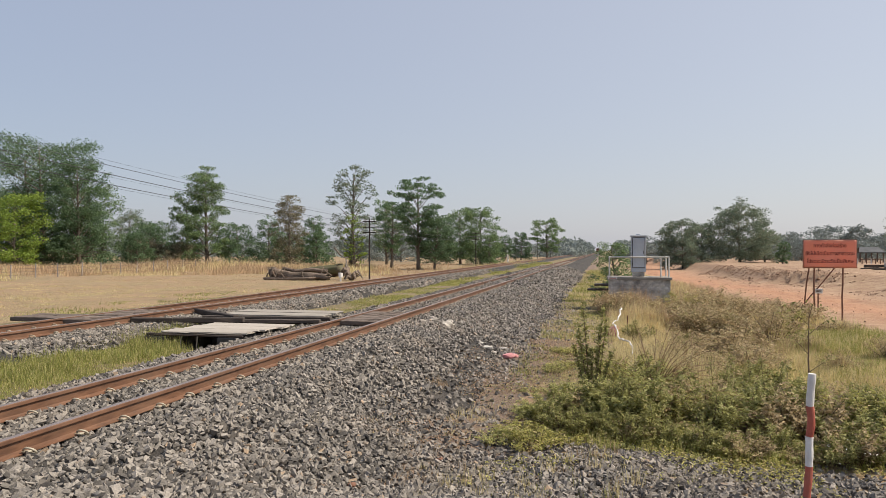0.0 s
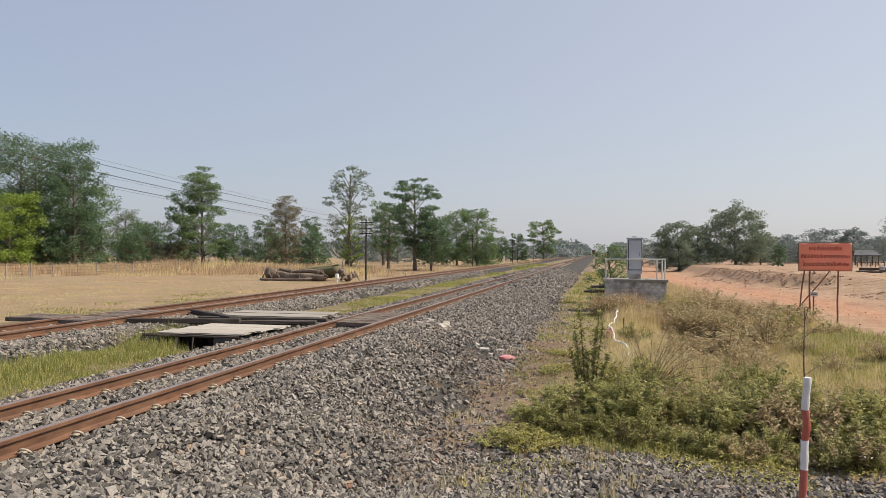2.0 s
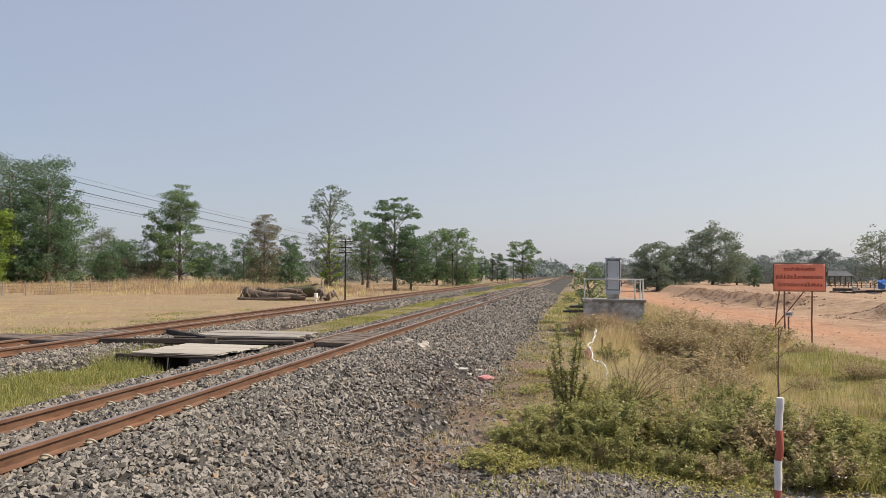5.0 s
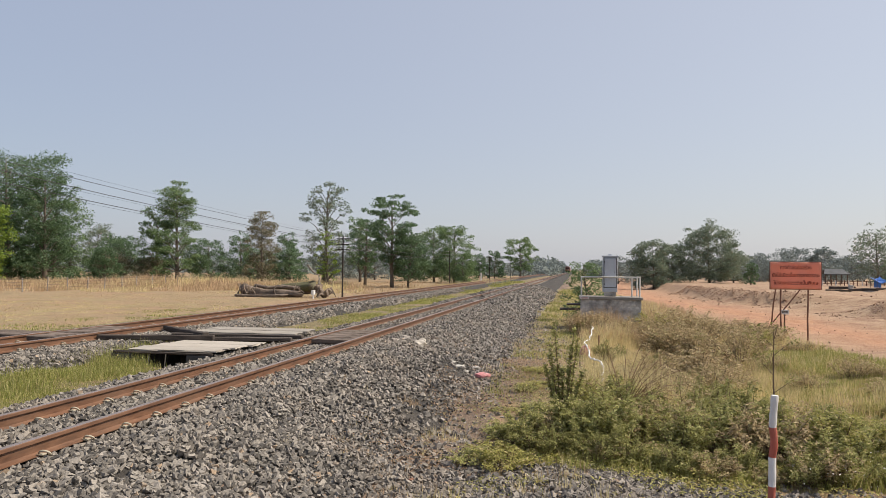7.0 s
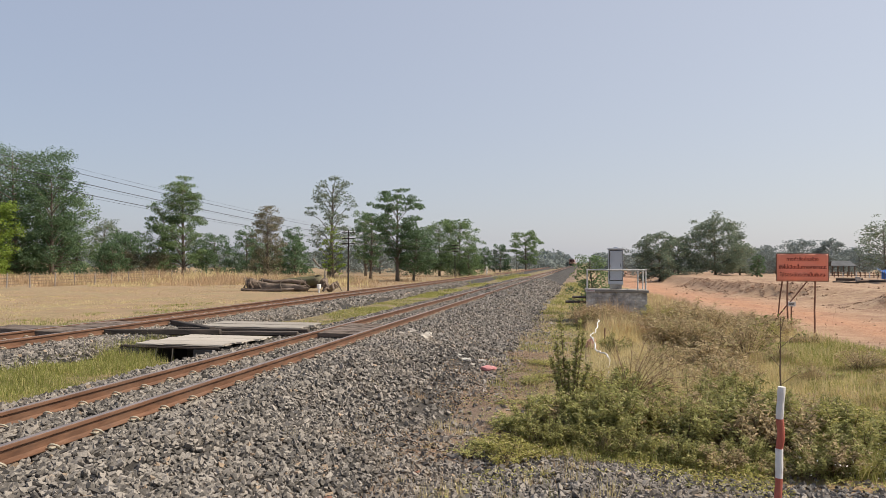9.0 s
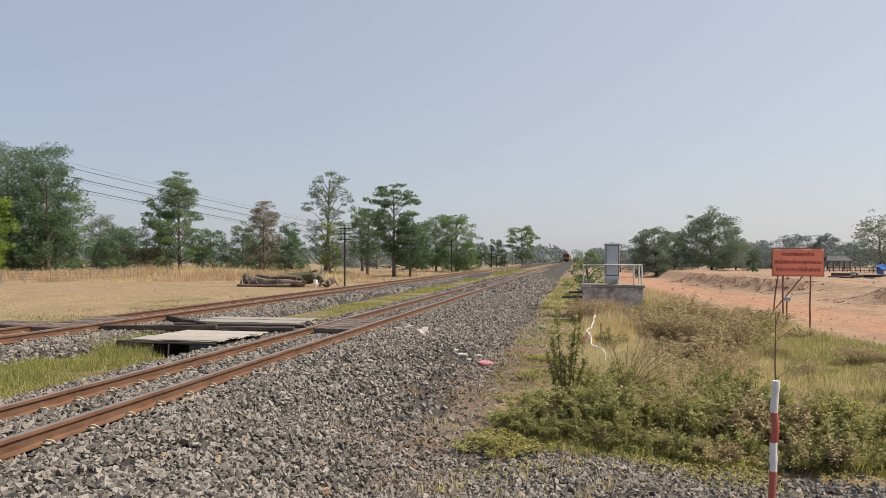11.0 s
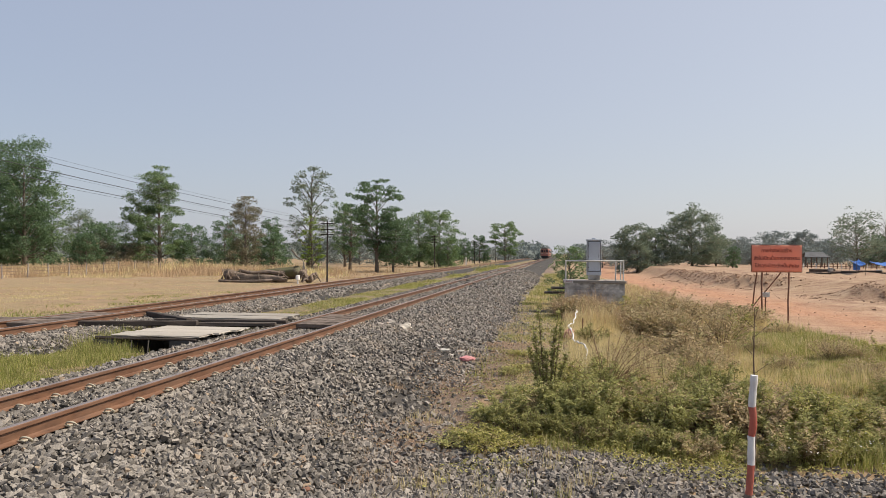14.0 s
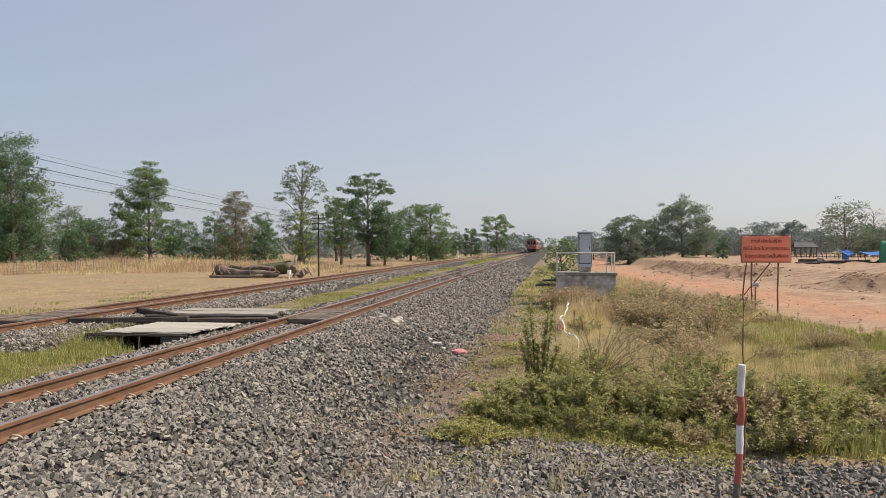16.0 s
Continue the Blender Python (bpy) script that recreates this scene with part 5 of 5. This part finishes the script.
def grass(name, regions, mat, label, seed, surf=land):
    """Tufts of blades. A region: x0, x1, y0, y1, number of tufts, blades a tuft, width, height, spread, test."""
    rng = np.random.default_rng(seed)
    P, S = [], []
    for x0, x1, y0, y1, n, m, w, h, sp, test in regions:
        x, y = rng.uniform(x0, x1, n), rng.uniform(y0, y1, n)
        if test:
            k = test(x, y)
            x, y = x[k], y[k]
        hh = h * rng.uniform(0.5, 1.2, len(x)) * np.clip(0.85 + 0.75 * fbm(x, y, 0.9 if y1 < 40 else 0.16, 3.3), 0.3, 1.6)
        x, y, hh = np.repeat(x, m), np.repeat(y, m), np.repeat(hh, m)
        x, y = x + rng.normal(0, sp, len(x)), y + rng.normal(0, sp, len(x))
        hh = hh * rng.uniform(0.55, 1.15, len(x))
        P.append(np.stack([x, y, surf(x, y) - 0.02], -1))
        S.append(np.stack([np.full(len(x), w) * rng.uniform(0.6, 1.3, len(x)), hh, hh], -1))
    me = scatter(name, BLADES, np.concatenate(P), np.concatenate(S), mat, rng, 0.25)
    tagged(new(name, me), label, "grass", kind="stuff")


def patchy(seed, level, s=0.8):
    return lambda x, y: fbm(x, y, s, seed) > level


def not_red(x, y):
    return x < np.interp(y, RED_Y, RED_X) - 0.2


def surface_mid(x, y):
    return np.maximum(np.maximum(bed1(x, y), bed2(x, y)), land(x, y))


def grasses():
    grass("dry_grass", (
        (1.0, 9.5, 13, 22.5, 5600, 9, 0.009, 0.34, 0.08, lambda x, y: not_red(x, y) & (fbm(x, y, 0.7, 2.0) > -0.35)),
        (0.6, 9.0, 22, 34, 3000, 7, 0.016, 0.38, 0.12, not_red),
        (0.2, 2.0, 13, 27, 900, 8, 0.010, 0.75, 0.08, None),
        (0.2, 8.0, 10.9, 13, 260, 7, 0.007, 0.75, 0.06, patchy(2.0, 0.1)),
        (-92, -24, 68, 86, 2600, 8, 0.045, 1.0, 0.40, patchy(1.0, 0.05, 0.25)),
        (-62, -44.2, 42, 72, 1500, 8, 0.035, 1.0, 0.35, patchy(5.0, 0.1, 0.4)),
        (-45, -24, 60, 70, 500, 8, 0.04, 0.7, 0.35, patchy(2.0, 0.2, 0.35)),
        (-60, -20, 52, 66, 1300, 6, 0.04, 0.55, 0.25, patchy(3.0, 0.15, 0.3)),
        (-42, -14.5, 18, 38, 9000, 6, 0.012, 0.10, 0.12, patchy(3.0, -0.3, 0.5)),
        (-75, -14.5, 20, 66, 8000, 6, 0.022, 0.10, 0.22, patchy(7.0, -0.1, 0.5)),
        (-2.2, 0.3, 9, 34, 450, 9, 0.008, 0.22, 0.06, patchy(6.0, 0.1)),
        (-3.6, 0.5, 6.0, 12, 60, 26, 0.006, 0.20, 0.05, None),
        (-2.3, 0.3, 20, 90, 2200, 7, 0.025, 0.20, 0.12, patchy(9.0, -0.15)),
        (-16, -10.5, 60, 130, 700, 7, 0.05, 0.5, 0.3, None),
        (2, 6, 34, 75, 1500, 7, 0.035, 0.5, 0.2, not_red),
    ), "grass_dry", "dry straw-coloured grass in tufts", 31)
    grass("rust_grass", (
        (-92, -22, 66, 86, 4600, 8, 0.045, 0.95, 0.45, patchy(4.0, 0.08, 0.30)),
        (-70, -44.5, 42, 74, 5200, 8, 0.035, 1.1, 0.40, patchy(3.0, -0.05, 0.33)),
        (-47, -30, 56, 68, 900, 8, 0.035, 0.8, 0.35, patchy(1.0, 0.0, 0.3)),
        (-45, -13.5, 58, 105, 2400, 6, 0.05, 0.42, 0.3, patchy(6.0, -0.1, 0.3)),
        (-75, -15, 22, 64, 12000, 5, 0.022, 0.09, 0.25, patchy(2.5, -0.25, 0.4)),
        (1.0, 8.5, 12.5, 33, 1500, 9, 0.010, 0.45, 0.09, lambda x, y: not_red(x, y) & (fbm(x, y, 0.6, 5.0) > 0.1)),
        (0.2, 3.2, 26, 30.5, 800, 8, 0.015, 0.6, 0.10, None),
        (-0.2, 3.2, 28.8, 30.7, 520, 8, 0.016, 0.85, 0.10, None),
        (-2.6, 0.2, 7.5, 30, 420, 10, 0.007, 0.16, 0.06, patchy(3.0, 0.0)),
        (-2.9, -2.7, 11.8, 12.0, 7, 40, 0.006, 0.30, 0.06, None),
        (-2.3, -2.1, 9.9, 10.1, 4, 30, 0.006, 0.18, 0.06, None),
        (-3.3, -0.4, 7.2, 12.5, 520, 16, 0.006, 0.17, 0.10, patchy(2.0, -0.2)),
        (3, 7, 33, 70, 900, 7, 0.03, 0.55, 0.2, not_red),
    ), "grass_rust", "rust-brown dead grass in tufts", 35)
    grass("green_grass", (
        (-9.7, -8.3, 10.6, 12.5, 650, 12, 0.009, 0.30, 0.08, patchy(5.0, -0.4)),
        (-9.9, -9.25, 11.4, 13.2, 110, 12, 0.007, 0.24, 0.08, None),
        (-9.8, -7.75, 7, 19, 7500, 10, 0.0085, 0.21, 0.07, lambda x, y: (fbm(x, y, 0.8, 5.0) > -0.35) & ~((y > 11.9) & (y < 15.6) & (x > -9.3))),
        (-9.6, -7.9, 19, 45, 3600, 8, 0.013, 0.14, 0.12, patchy(5.0, -0.3)),
        (-9.7, -8.2, 45, 110, 900, 8, 0.05, 0.28, 0.3, patchy(5.0, -0.1)),
        (-1.9, 0.8, 10, 36, 3000, 8, 0.010, 0.12, 0.08, patchy(1.0, -0.2)),
        (5.4, 10.5, 18.5, 27, 4200, 9, 0.012, 0.36, 0.09, not_red),
        (2.9, 8.5, 9.3, 12.5, 3600, 9, 0.008, 0.46, 0.06, None),
        (-1.2, 3.2, 9.1, 10.0, 500, 8, 0.007, 0.20, 0.05, None),
        (-1.5, 6, 6.5, 9.2, 150, 10, 0.006, 0.12, 0.05, None),
        (-19, -14.0, 18, 34, 1200, 8, 0.016, 0.10, 0.10, patchy(4.0, -0.1)),
        (0.2, 6, 12, 16, 900, 8, 0.009, 0.4, 0.06, patchy(8.0, 0.0)),
        (1.5, 9.5, 14, 23, 2200, 8, 0.009, 0.30, 0.08, not_red),
        (-1.9, 0.4, 34, 95, 2600, 7, 0.03, 0.20, 0.15, patchy(2.0, -0.3)),
    ), "grass_green", "fresh green grass with yellow blades", 32, surface_mid)
    # creeping weeds along the edge of the stones
    rng = np.random.default_rng(33)
    x, y = rng.uniform(-1.6, 6.5, 52000), rng.uniform(7.0, 10.4, 52000)
    d = np.exp(-((y - (9.1 + 0.12 * np.sin(2 * x))) / 0.55) ** 2) + 0.9 * np.exp(-((x + 0.6) ** 2 + (y - 8.8) ** 2) / 0.7)
    k = rng.uniform(0, 1, len(x)) < d * ss(-0.3, 0.5, fbm(x, y, 1.6, 2.0))
    x, y = x[k], y[k]
    me = leaves_mesh("creeping_weeds", np.stack([x, y, surface1(x, y) + rng.uniform(0.0, 0.10, len(x))], -1), 0.025, "leaf_light", rng, 0.7)
    tagged(new("creeping_weeds", me), "low creeping yellow-green weeds at the edge of the stones", "weeds", kind="stuff")


grasses()


def flowers_and_clods():
    rng = np.random.default_rng(52)
    x, y = rng.uniform(-2.4, 0.2, 26000), rng.uniform(9.5, 34, 26000)
    k = rng.uniform(0, 1, len(x)) < ss(-0.1, 0.6, fbm(x, y, 1.5, 7.0)) * ss(-2.6, -0.6, x)
    x, y = x[k], y[k]
    me = leaves_mesh("path_weeds", np.stack([x, y, surface1(x, y) + rng.uniform(0.0, 0.08, len(x))], -1), 0.026, "leaf_bush", rng, 0.7)
    tagged(new("path_weeds", me), "small dusty weeds along the bare path", "weeds", kind="stuff")
    x, y = rng.uniform(-3.4, 0.0, 30000), rng.uniform(6.6, 20, 30000)
    k = rng.uniform(0, 1, len(x)) < 0.8 * ss(-0.15, 0.5, fbm(x, y, 1.1, 3.0)) * ss(-3.4, -2.6, x) * (1 - ss(-1.0, 0.0, x)) * (0.35 + 0.65 * ss(7.2, 8.4, y))
    x, y = x[k], y[k]
    me = leaves_mesh("dry_litter", np.stack([x, y, surface1(x, y) + rng.uniform(0.01, 0.06, len(x))], -1), 0.022, "litter_brown", rng, 0.6)
    tagged(new("dry_litter", me), "dead brown weeds and leaf litter at the foot of the ballast", "leaf litter", kind="stuff")
    x, y = rng.uniform(2.6, 6.5, 420), rng.uniform(8.9, 11, 420)
    me = leaves_mesh("wild_flowers", np.stack([x, y, land(x, y) + rng.uniform(0.15, 0.45, len(x))], -1), 0.016, "white_paint", rng, 0.6)
    tagged(new("wild_flowers", me), "tiny white wild flowers in green grass", "flowers", kind="stuff")
    # clods on the red earth, thick along the bank of the fill
    y = rng.uniform(36, 90, 9000)
    x = np.interp(y, (25, 43.5, 49, 58.6, 63, 84, 200), (30, 19.3, 17.2, 15.6, 12.8, 11.8, 9)) + rng.normal(0.9, 1.1, len(y))
    k = (np.abs(y - 54) > 2.6)
    x, y = x[k], y[k]
    x2, y2 = rng.uniform(8, 40, 2500), rng.uniform(26, 80, 2500)
    k = x2 > np.interp(y2, RED_Y, RED_X) + 0.5
    x, y = np.concatenate([x, x2[k]]), np.concatenate([y, y2[k]])
    me = scatter("earth_clods", STONES, np.stack([x, y, land(x, y)], -1), np.exp(rng.normal(0, 0.5, len(x))) * 0.024, "clod", rng)
    tagged(new("earth_clods", me), "loose reddish earth clods on the bank", "earth clods", kind="stuff")


flowers_and_clods()


# ---- litter, hose, stakes ----
def crumple(name, at, r, mat, label, category, seed, flat=0.5, group=""):
    rng = random.Random(seed)
    bm = bmesh.new()
    bmesh.ops.create_icosphere(bm, subdivisions=2, radius=1)
    for v in bm.verts:
        k = 1 + 0.35 * noise.noise(v.co * 1.7 + Vector((seed, 0, 0))) + rng.uniform(-0.08, 0.08)
        v.co = Vector((v.co.x * r * k * 1.3, v.co.y * r * k, v.co.z * r * k * flat))
    ob = solo(name, bm, mat, label, category, group)
    ob.matrix_basis = pose(at[0], at[1], at[2], 0, 0, rng.uniform(0, 360))


def litter():
    def on(x, y):
        return float(surface1(x, y))
    crumple("plastic_bag", (-2.2, 16.4, on(-2.2, 16.4) + 0.05), 0.15, "plastic_red", "crumpled red-pink plastic bag on the stones", "plastic bag", 1, 0.45)
    for i, (x, y, r) in enumerate(((-2.8, 16.7, 0.11), (-2.6, 16.5, 0.07), (-3.0, 16.9, 0.07), (-2.5, 17.4, 0.09), (-2.75, 15.2, 0.05))):
        crumple("litter_scrap", (x, y, on(x, y) + 0.03), r, "concrete_dark", "scrap of white plastic litter on the stones", "litter", 10 + i, 0.35, "white litter")
    for i, (x, y, r) in enumerate(((-3.95, 17.4, 0.15), (-4.0, 17.9, 0.10), (-3.85, 17.0, 0.07))):
        crumple("pale_stone", (x, y, on(x, y) + 0.05), r, "concrete", "pale limewashed lump on the ballast slope", "stone", 20 + i, 0.65, "pale lumps")
    for i, (x, y, r) in enumerate(((-4.62, 17.4, 0.10), (-4.45, 17.55, 0.12), (-4.5, 17.1, 0.07), (-4.4, 17.9, 0.13), (-4.55, 18.2, 0.08), (-4.35, 17.25, 0.06))):
        crumple("broken_concrete", (x, y, on(x, y) + 0.03), r, "concrete", "broken pale concrete lump beside the rail", "rubble", 30 + i, 0.4, "concrete rubble")
    for i, (x, y) in enumerate(((-1.95, 8.2), (-2.6, 6.9), (-1.2, 7.2), (0.4, 6.4))):
        crumple("laterite_stone", (x, y, on(x, y) + 0.02), 0.04, "rusty", "reddish brick fragment among the stones", "stone", 40 + i, 0.7, "brick fragments")
    crumple("plastic_bag", (3.1, 9.4, float(land(3.1, 9.4)) + 0.3), 0.045, "concrete", "white plastic bag caught in the scrub", "plastic bag", 3, 0.6)


litter()


def hose():
    pts = [(0.62, 30.0, -0.55), (0.60, 26.5, -0.50), (0.52, 24.2, -0.35), (0.40, 23.0, -0.55), (0.25, 22.2, -0.62), (0.30, 20.8, -0.55), (0.36, 19.2, -0.70),
           (0.46, 18.2, -0.62), (0.60, 17.3, -0.62), (0.58, 16.2, -0.78), (0.50, 15.2, -0.85), (0.48, 14.6, -1.0)]
    c = [Vector(p) for p in pts]
    run = []
    for i in range(len(c) - 1):             # rounded through the points
        a, b, d, e = c[max(0, i - 1)], c[i], c[i + 1], c[min(len(c) - 1, i + 2)]
        for k in range(6):
            u = k / 6
            run.append(0.5 * (2 * b + (d - a) * u + (2 * a - 5 * b + 4 * d - e) * u * u + (3 * b - a - 3 * d + e) * u ** 3) + Vector((0.025 * math.sin(i * 2.3 + u * 6), 0, 0.02 * math.sin(i * 1.7 + u * 5))))
    solo("plastic_hose", one_tube(run, 0.020, 8), "plastic_white", "white plastic hose trailing through dry grass", "hose", soft=True)
    solo("guide_stake", one_tube([(0.70, 22.9, -1.1), (0.70, 22.9, -0.42)], 0.022, 7), "rusty", "short rust-red stake beside the hose", "stake")
    crumple("wrapped_bundle", (0.26, 21.4, -0.78), 0.16, "plastic_red", "faded red plastic wrapped round the hose", "plastic wrap", 6, 1.1)


hose()


# ---- beyond the red earth: shelters, fences, low house ----
def shelters():
    for i, (x, y, w, z0, z1, mat) in enumerate(((27.1, 70, 0.8, 0.2, 0.95, "tarp_blue"), (30.2, 72, 1.9, 0.25, 0.80, "tarp_blue"))):
        t = thing("tarpaulin_shelter", "sagging blue tarpaulin shelter on thin poles", "shelter", (x, y, 0), group="tarpaulin shelters")
        bm = bmesh.new()
        bmesh.ops.create_grid(bm, x_segments=14, y_segments=8, size=0.5)
        for v in bm.verts:
            u, s = v.co.x, v.co.y
            v.co = Vector((u * w, s * 1.6, z0 + 0.25 + (z1 - z0) * (0.75 + s * 0.5 + 0.45 * (4 * u * u - 0.6) * 0.5) + 0.03 * math.sin(20 * u + 8 * s)))
        r = bmesh.ops.extrude_face_region(bm, geom=bm.faces[:])
        bmesh.ops.translate(bm, vec=(0, 0, -0.02), verts=[g for g in r["geom"] if isinstance(g, bmesh.types.BMVert)])
        part("canopy", bm, mat, t, soft=True)
        gz = float(land(x, y)) - 0.1
        for sx in (-0.48, 0.48):
            for sy in (-0.75, 0.75):
                part("pole", one_tube([(sx * w, sy, gz), (sx * w, sy, z1 + 0.1)], 0.018, 6), "timber", t)
        if i == 0:
            part("side_sheet", one_box(-0.45 * w, 0.3 * w, -0.02, 0.02, z0 + 0.1, z0 + 0.75), mat, t)
    g = thing("shade_net_fence", "green shade-net hoarding on posts", "fence", (31.6, 69, 0))
    bm = bmesh.new()
    bmesh.ops.create_grid(bm, x_segments=20, y_segments=6, size=0.5)
    for v in bm.verts:
        u, s = v.co.x, v.co.y
        v.co = Vector((u * 4.0, 0.06 * math.sin(u * 30), 1.0 + s * 2.2 + 0.18 * u))
    r = bmesh.ops.extrude_face_region(bm, geom=bm.faces[:])
    bmesh.ops.translate(bm, vec=(0, 0.02, 0), verts=[q for q in r["geom"] if isinstance(q, bmesh.types.BMVert)])
    part("net", bm, "tarp_green", g, soft=True)
    for k in range(5):
        part("post", one_tube([(-2 + k, 0.12, -0.4), (-2 + k, 0.12, 2.2)], 0.04, 6), "timber", g)
    for x, y, w, h in ((25.4, 72, 0.5, 0.35), (28.0, 73, 0.9, 0.3), (30.5, 74, 0.6, 0.45)):
        z = float(land(x, y))
        solo("stacked_goods", one_box(x, x + w * 0.7, y, y + 0.5, z - 0.05, z + h, 0.04), "concrete_dark", "pale covered goods stacked by the shelters", "goods", "stacked goods")
    rng = random.Random(4)
    for k in range(16):                     # dark boards and poles lying before the shelters
        x, y = 23.5 + 0.75 * k, 70.5 + rng.uniform(-0.8, 2.5)
        z = float(land(x, y))
        L = rng.uniform(1.2, 2.6)
        solo("scrap_board", one_box(x - L / 2, x + L / 2, y - 0.12, y + 0.12, z - 0.04, z + rng.uniform(0.10, 0.30), 0.02), "timber_dark", "dark scrap board lying on the red earth", "board", "scrap boards")
    # low open pavilion and a rail fence behind the sign
    p = thing("open_pavilion", "low open pavilion with a grey sheet roof", "pavilion", (40.0, 120, -0.2))
    bm = bmesh.new()
    for s in (-1, 1):
        f = [bm.verts.new(c) for c in ((-1.9, s * 1.5, 1.5), (1.9, s * 1.5, 1.5), (1.3, 0, 2.3), (-1.3, 0, 2.3))]
        bm.faces.new(f)
    r = bmesh.ops.extrude_face_region(bm, geom=bm.faces[:])
    bmesh.ops.translate(bm, vec=(0, 0, 0.08), verts=[q for q in r["geom"] if isinstance(q, bmesh.types.BMVert)])
    bmesh.ops.recalc_face_normals(bm, faces=bm.faces)
    part("roof", bm, "roof_sheet", p)
    for x in (-1.6, 0.0, 1.6):
        for y in (-1.2, 1.2):
            part("post", one_box(x - 0.08, x + 0.08, y - 0.08, y + 0.08, -0.6, 1.55), "timber", p)
    part("floor", one_box(-1.8, 1.8, -1.4, 1.4, -0.5, -0.1), "concrete_dark", p)
    f = thing("rail_fence", "low fence of many thin posts behind the red earth", "fence", (0, 0, 0))
    for k in range(34):
        x = 30 + 0.55 * k
        part("post", one_tube([(x, 104, -0.5), (x, 104, 0.55)], 0.06, 5), "rusty" if k % 3 else "white_paint", f)
    for z in (0.1, 0.45):
        part("rail", one_tube([(30, 104.08, z), (48.2, 104.08, z)], 0.04, 5), "rusty", f)


shelters()


def distance_post():
    d = thing("kilometre_post", "small white lineside post beside the far track", "lineside post", (-18.0, 132, -0.7))
    part("post", one_box(-0.14, 0.14, -0.1, 0.1, 0, 1.6, 0.02), "white_paint", d)


distance_post()


# ---- the diesel railcar that comes down the near track ----
def car_shell(L, front):
    """A body with a rounded roof; it faces -y."""
    prof = [(-1.38, 0.95), (-1.40, 1.6), (-1.40, 3.0), (-1.25, 3.38), (-0.85, 3.66), (0.0, 3.78), (0.85, 3.66), (1.25, 3.38), (1.40, 3.0), (1.40, 1.6), (1.38, 0.95)]
    bm = bmesh.new()
    rings = []
    for y, k in ((0.0, 0.93), (0.28, 1.0), (L - 0.1, 1.0), (L, 0.97)):
        rings.append([bm.verts.new((x * k, y, z)) for x, z in prof])
    n = len(prof)
    for a, b in zip(rings, rings[1:]):
        for i in range(n):
            f = bm.faces.new((a[i], a[(i + 1) % n], b[(i + 1) % n], b[i]))
            f.material_index = 1 if 3 <= i <= 6 else 0
    bm.faces.new(rings[0])
    bm.faces.new(rings[-1][::-1])
    bmesh.ops.recalc_face_normals(bm, faces=bm.faces)
    me = mesh_of(bm, "body", "train_orange")
    me.materials.append(M["train_roof"])
    return me


def railcar():
    t = thing("diesel_railcar", "orange and maroon diesel railcar running toward the crossing", "train", (T1, 620, T1_TOP))
    L = 20.5
    for c in range(3):
        y0 = c * (L + 0.7)
        b = part("car_body", car_shell(L, c == 0), None, t, "orange railcar body with a dark roof")
        b.location = (0, y0, 0)
        for s in (-1, 1):
            for k in range(12):
                y = 2.3 + k * 1.42
                part("side_window", one_box(s * 1.405 - 0.012, s * 1.405 + 0.012, y, y + 0.95, 2.05, 2.85), "glass_dark", b, "dark window")
            part("waist_band", one_box(s * 1.404 - 0.008, s * 1.404 + 0.008, 0.4, L - 0.2, 1.2, 1.45), "train_dark", b, "maroon band")
            part("door", one_box(s * 1.405 - 0.012, s * 1.405 + 0.012, 0.7, 1.6, 1.1, 2.9), "train_dark", b, "maroon side door")
        part("underframe", one_box(-1.1, 1.1, 0.9, L - 0.8, 0.5, 0.945), "under", b, "black underframe")
        for y in (3.0, L - 3.0):
            for dy in (-1.0, 1.0):
                for s in (-1, 1):
                    part("wheel", one_tube([(s * 0.55 - 0.06, y + dy, 0.42), (s * 0.55 + 0.06, y + dy, 0.42)], 0.42, 14), "under", b, "steel wheel")
        if c == 0:
            for x0, x1 in ((-1.12, -0.46), (0.46, 1.12)):
                part("windscreen", one_box(x0, x1, -0.03, -0.004, 2.2, 3.05, 0.02), "glass_dark", b, "dark windscreen")
            part("gangway_door", one_box(-0.40, 0.40, -0.06, -0.004, 1.0, 3.15, 0.02), "train_orange", b)
            part("gangway_window", one_box(-0.22, 0.22, -0.085, -0.065, 2.2, 3.0, 0.02), "glass_dark", b)
            part("roof_fairing", one_box(-1.0, 1.0, -0.05, 0.4, 3.15, 3.62, 0.08), "train_roof", b, "dark brow over the windscreens")
            part("buffer_beam", one_box(-1.3, 1.3, -0.10, 0.25, 0.55, 0.94, 0.03), "under", b, "black buffer beam")
            part("snow_guard", one_box(-1.0, 1.0, -0.05, 0.05, 0.15, 0.50, 0.02), "under", b)
            for s in (-0.85, 0.85):
                part("headlamp", one_tube([(s, -0.06, 1.75), (s, -0.02, 1.75)], 0.11, 12), "lamp", b, "headlamp with a faint added glow")
            part("coupler", one_tube([(0, -0.55, 0.75), (0, -0.1, 0.75)], 0.13, 8), "under", b)
    return t


train = railcar()


def motions():
    # the railcar comes down the near track at about 27 m/s; y of its nose
    walk(train, [(t, pose(T1, y, T1_TOP)) for t, y in ((0.0, 640), (2.0, 580), (4.0, 522), (7.0, 434), (9.0, 374), (11.5, 303), (13.5, 252), (16.0, 189))])


motions()
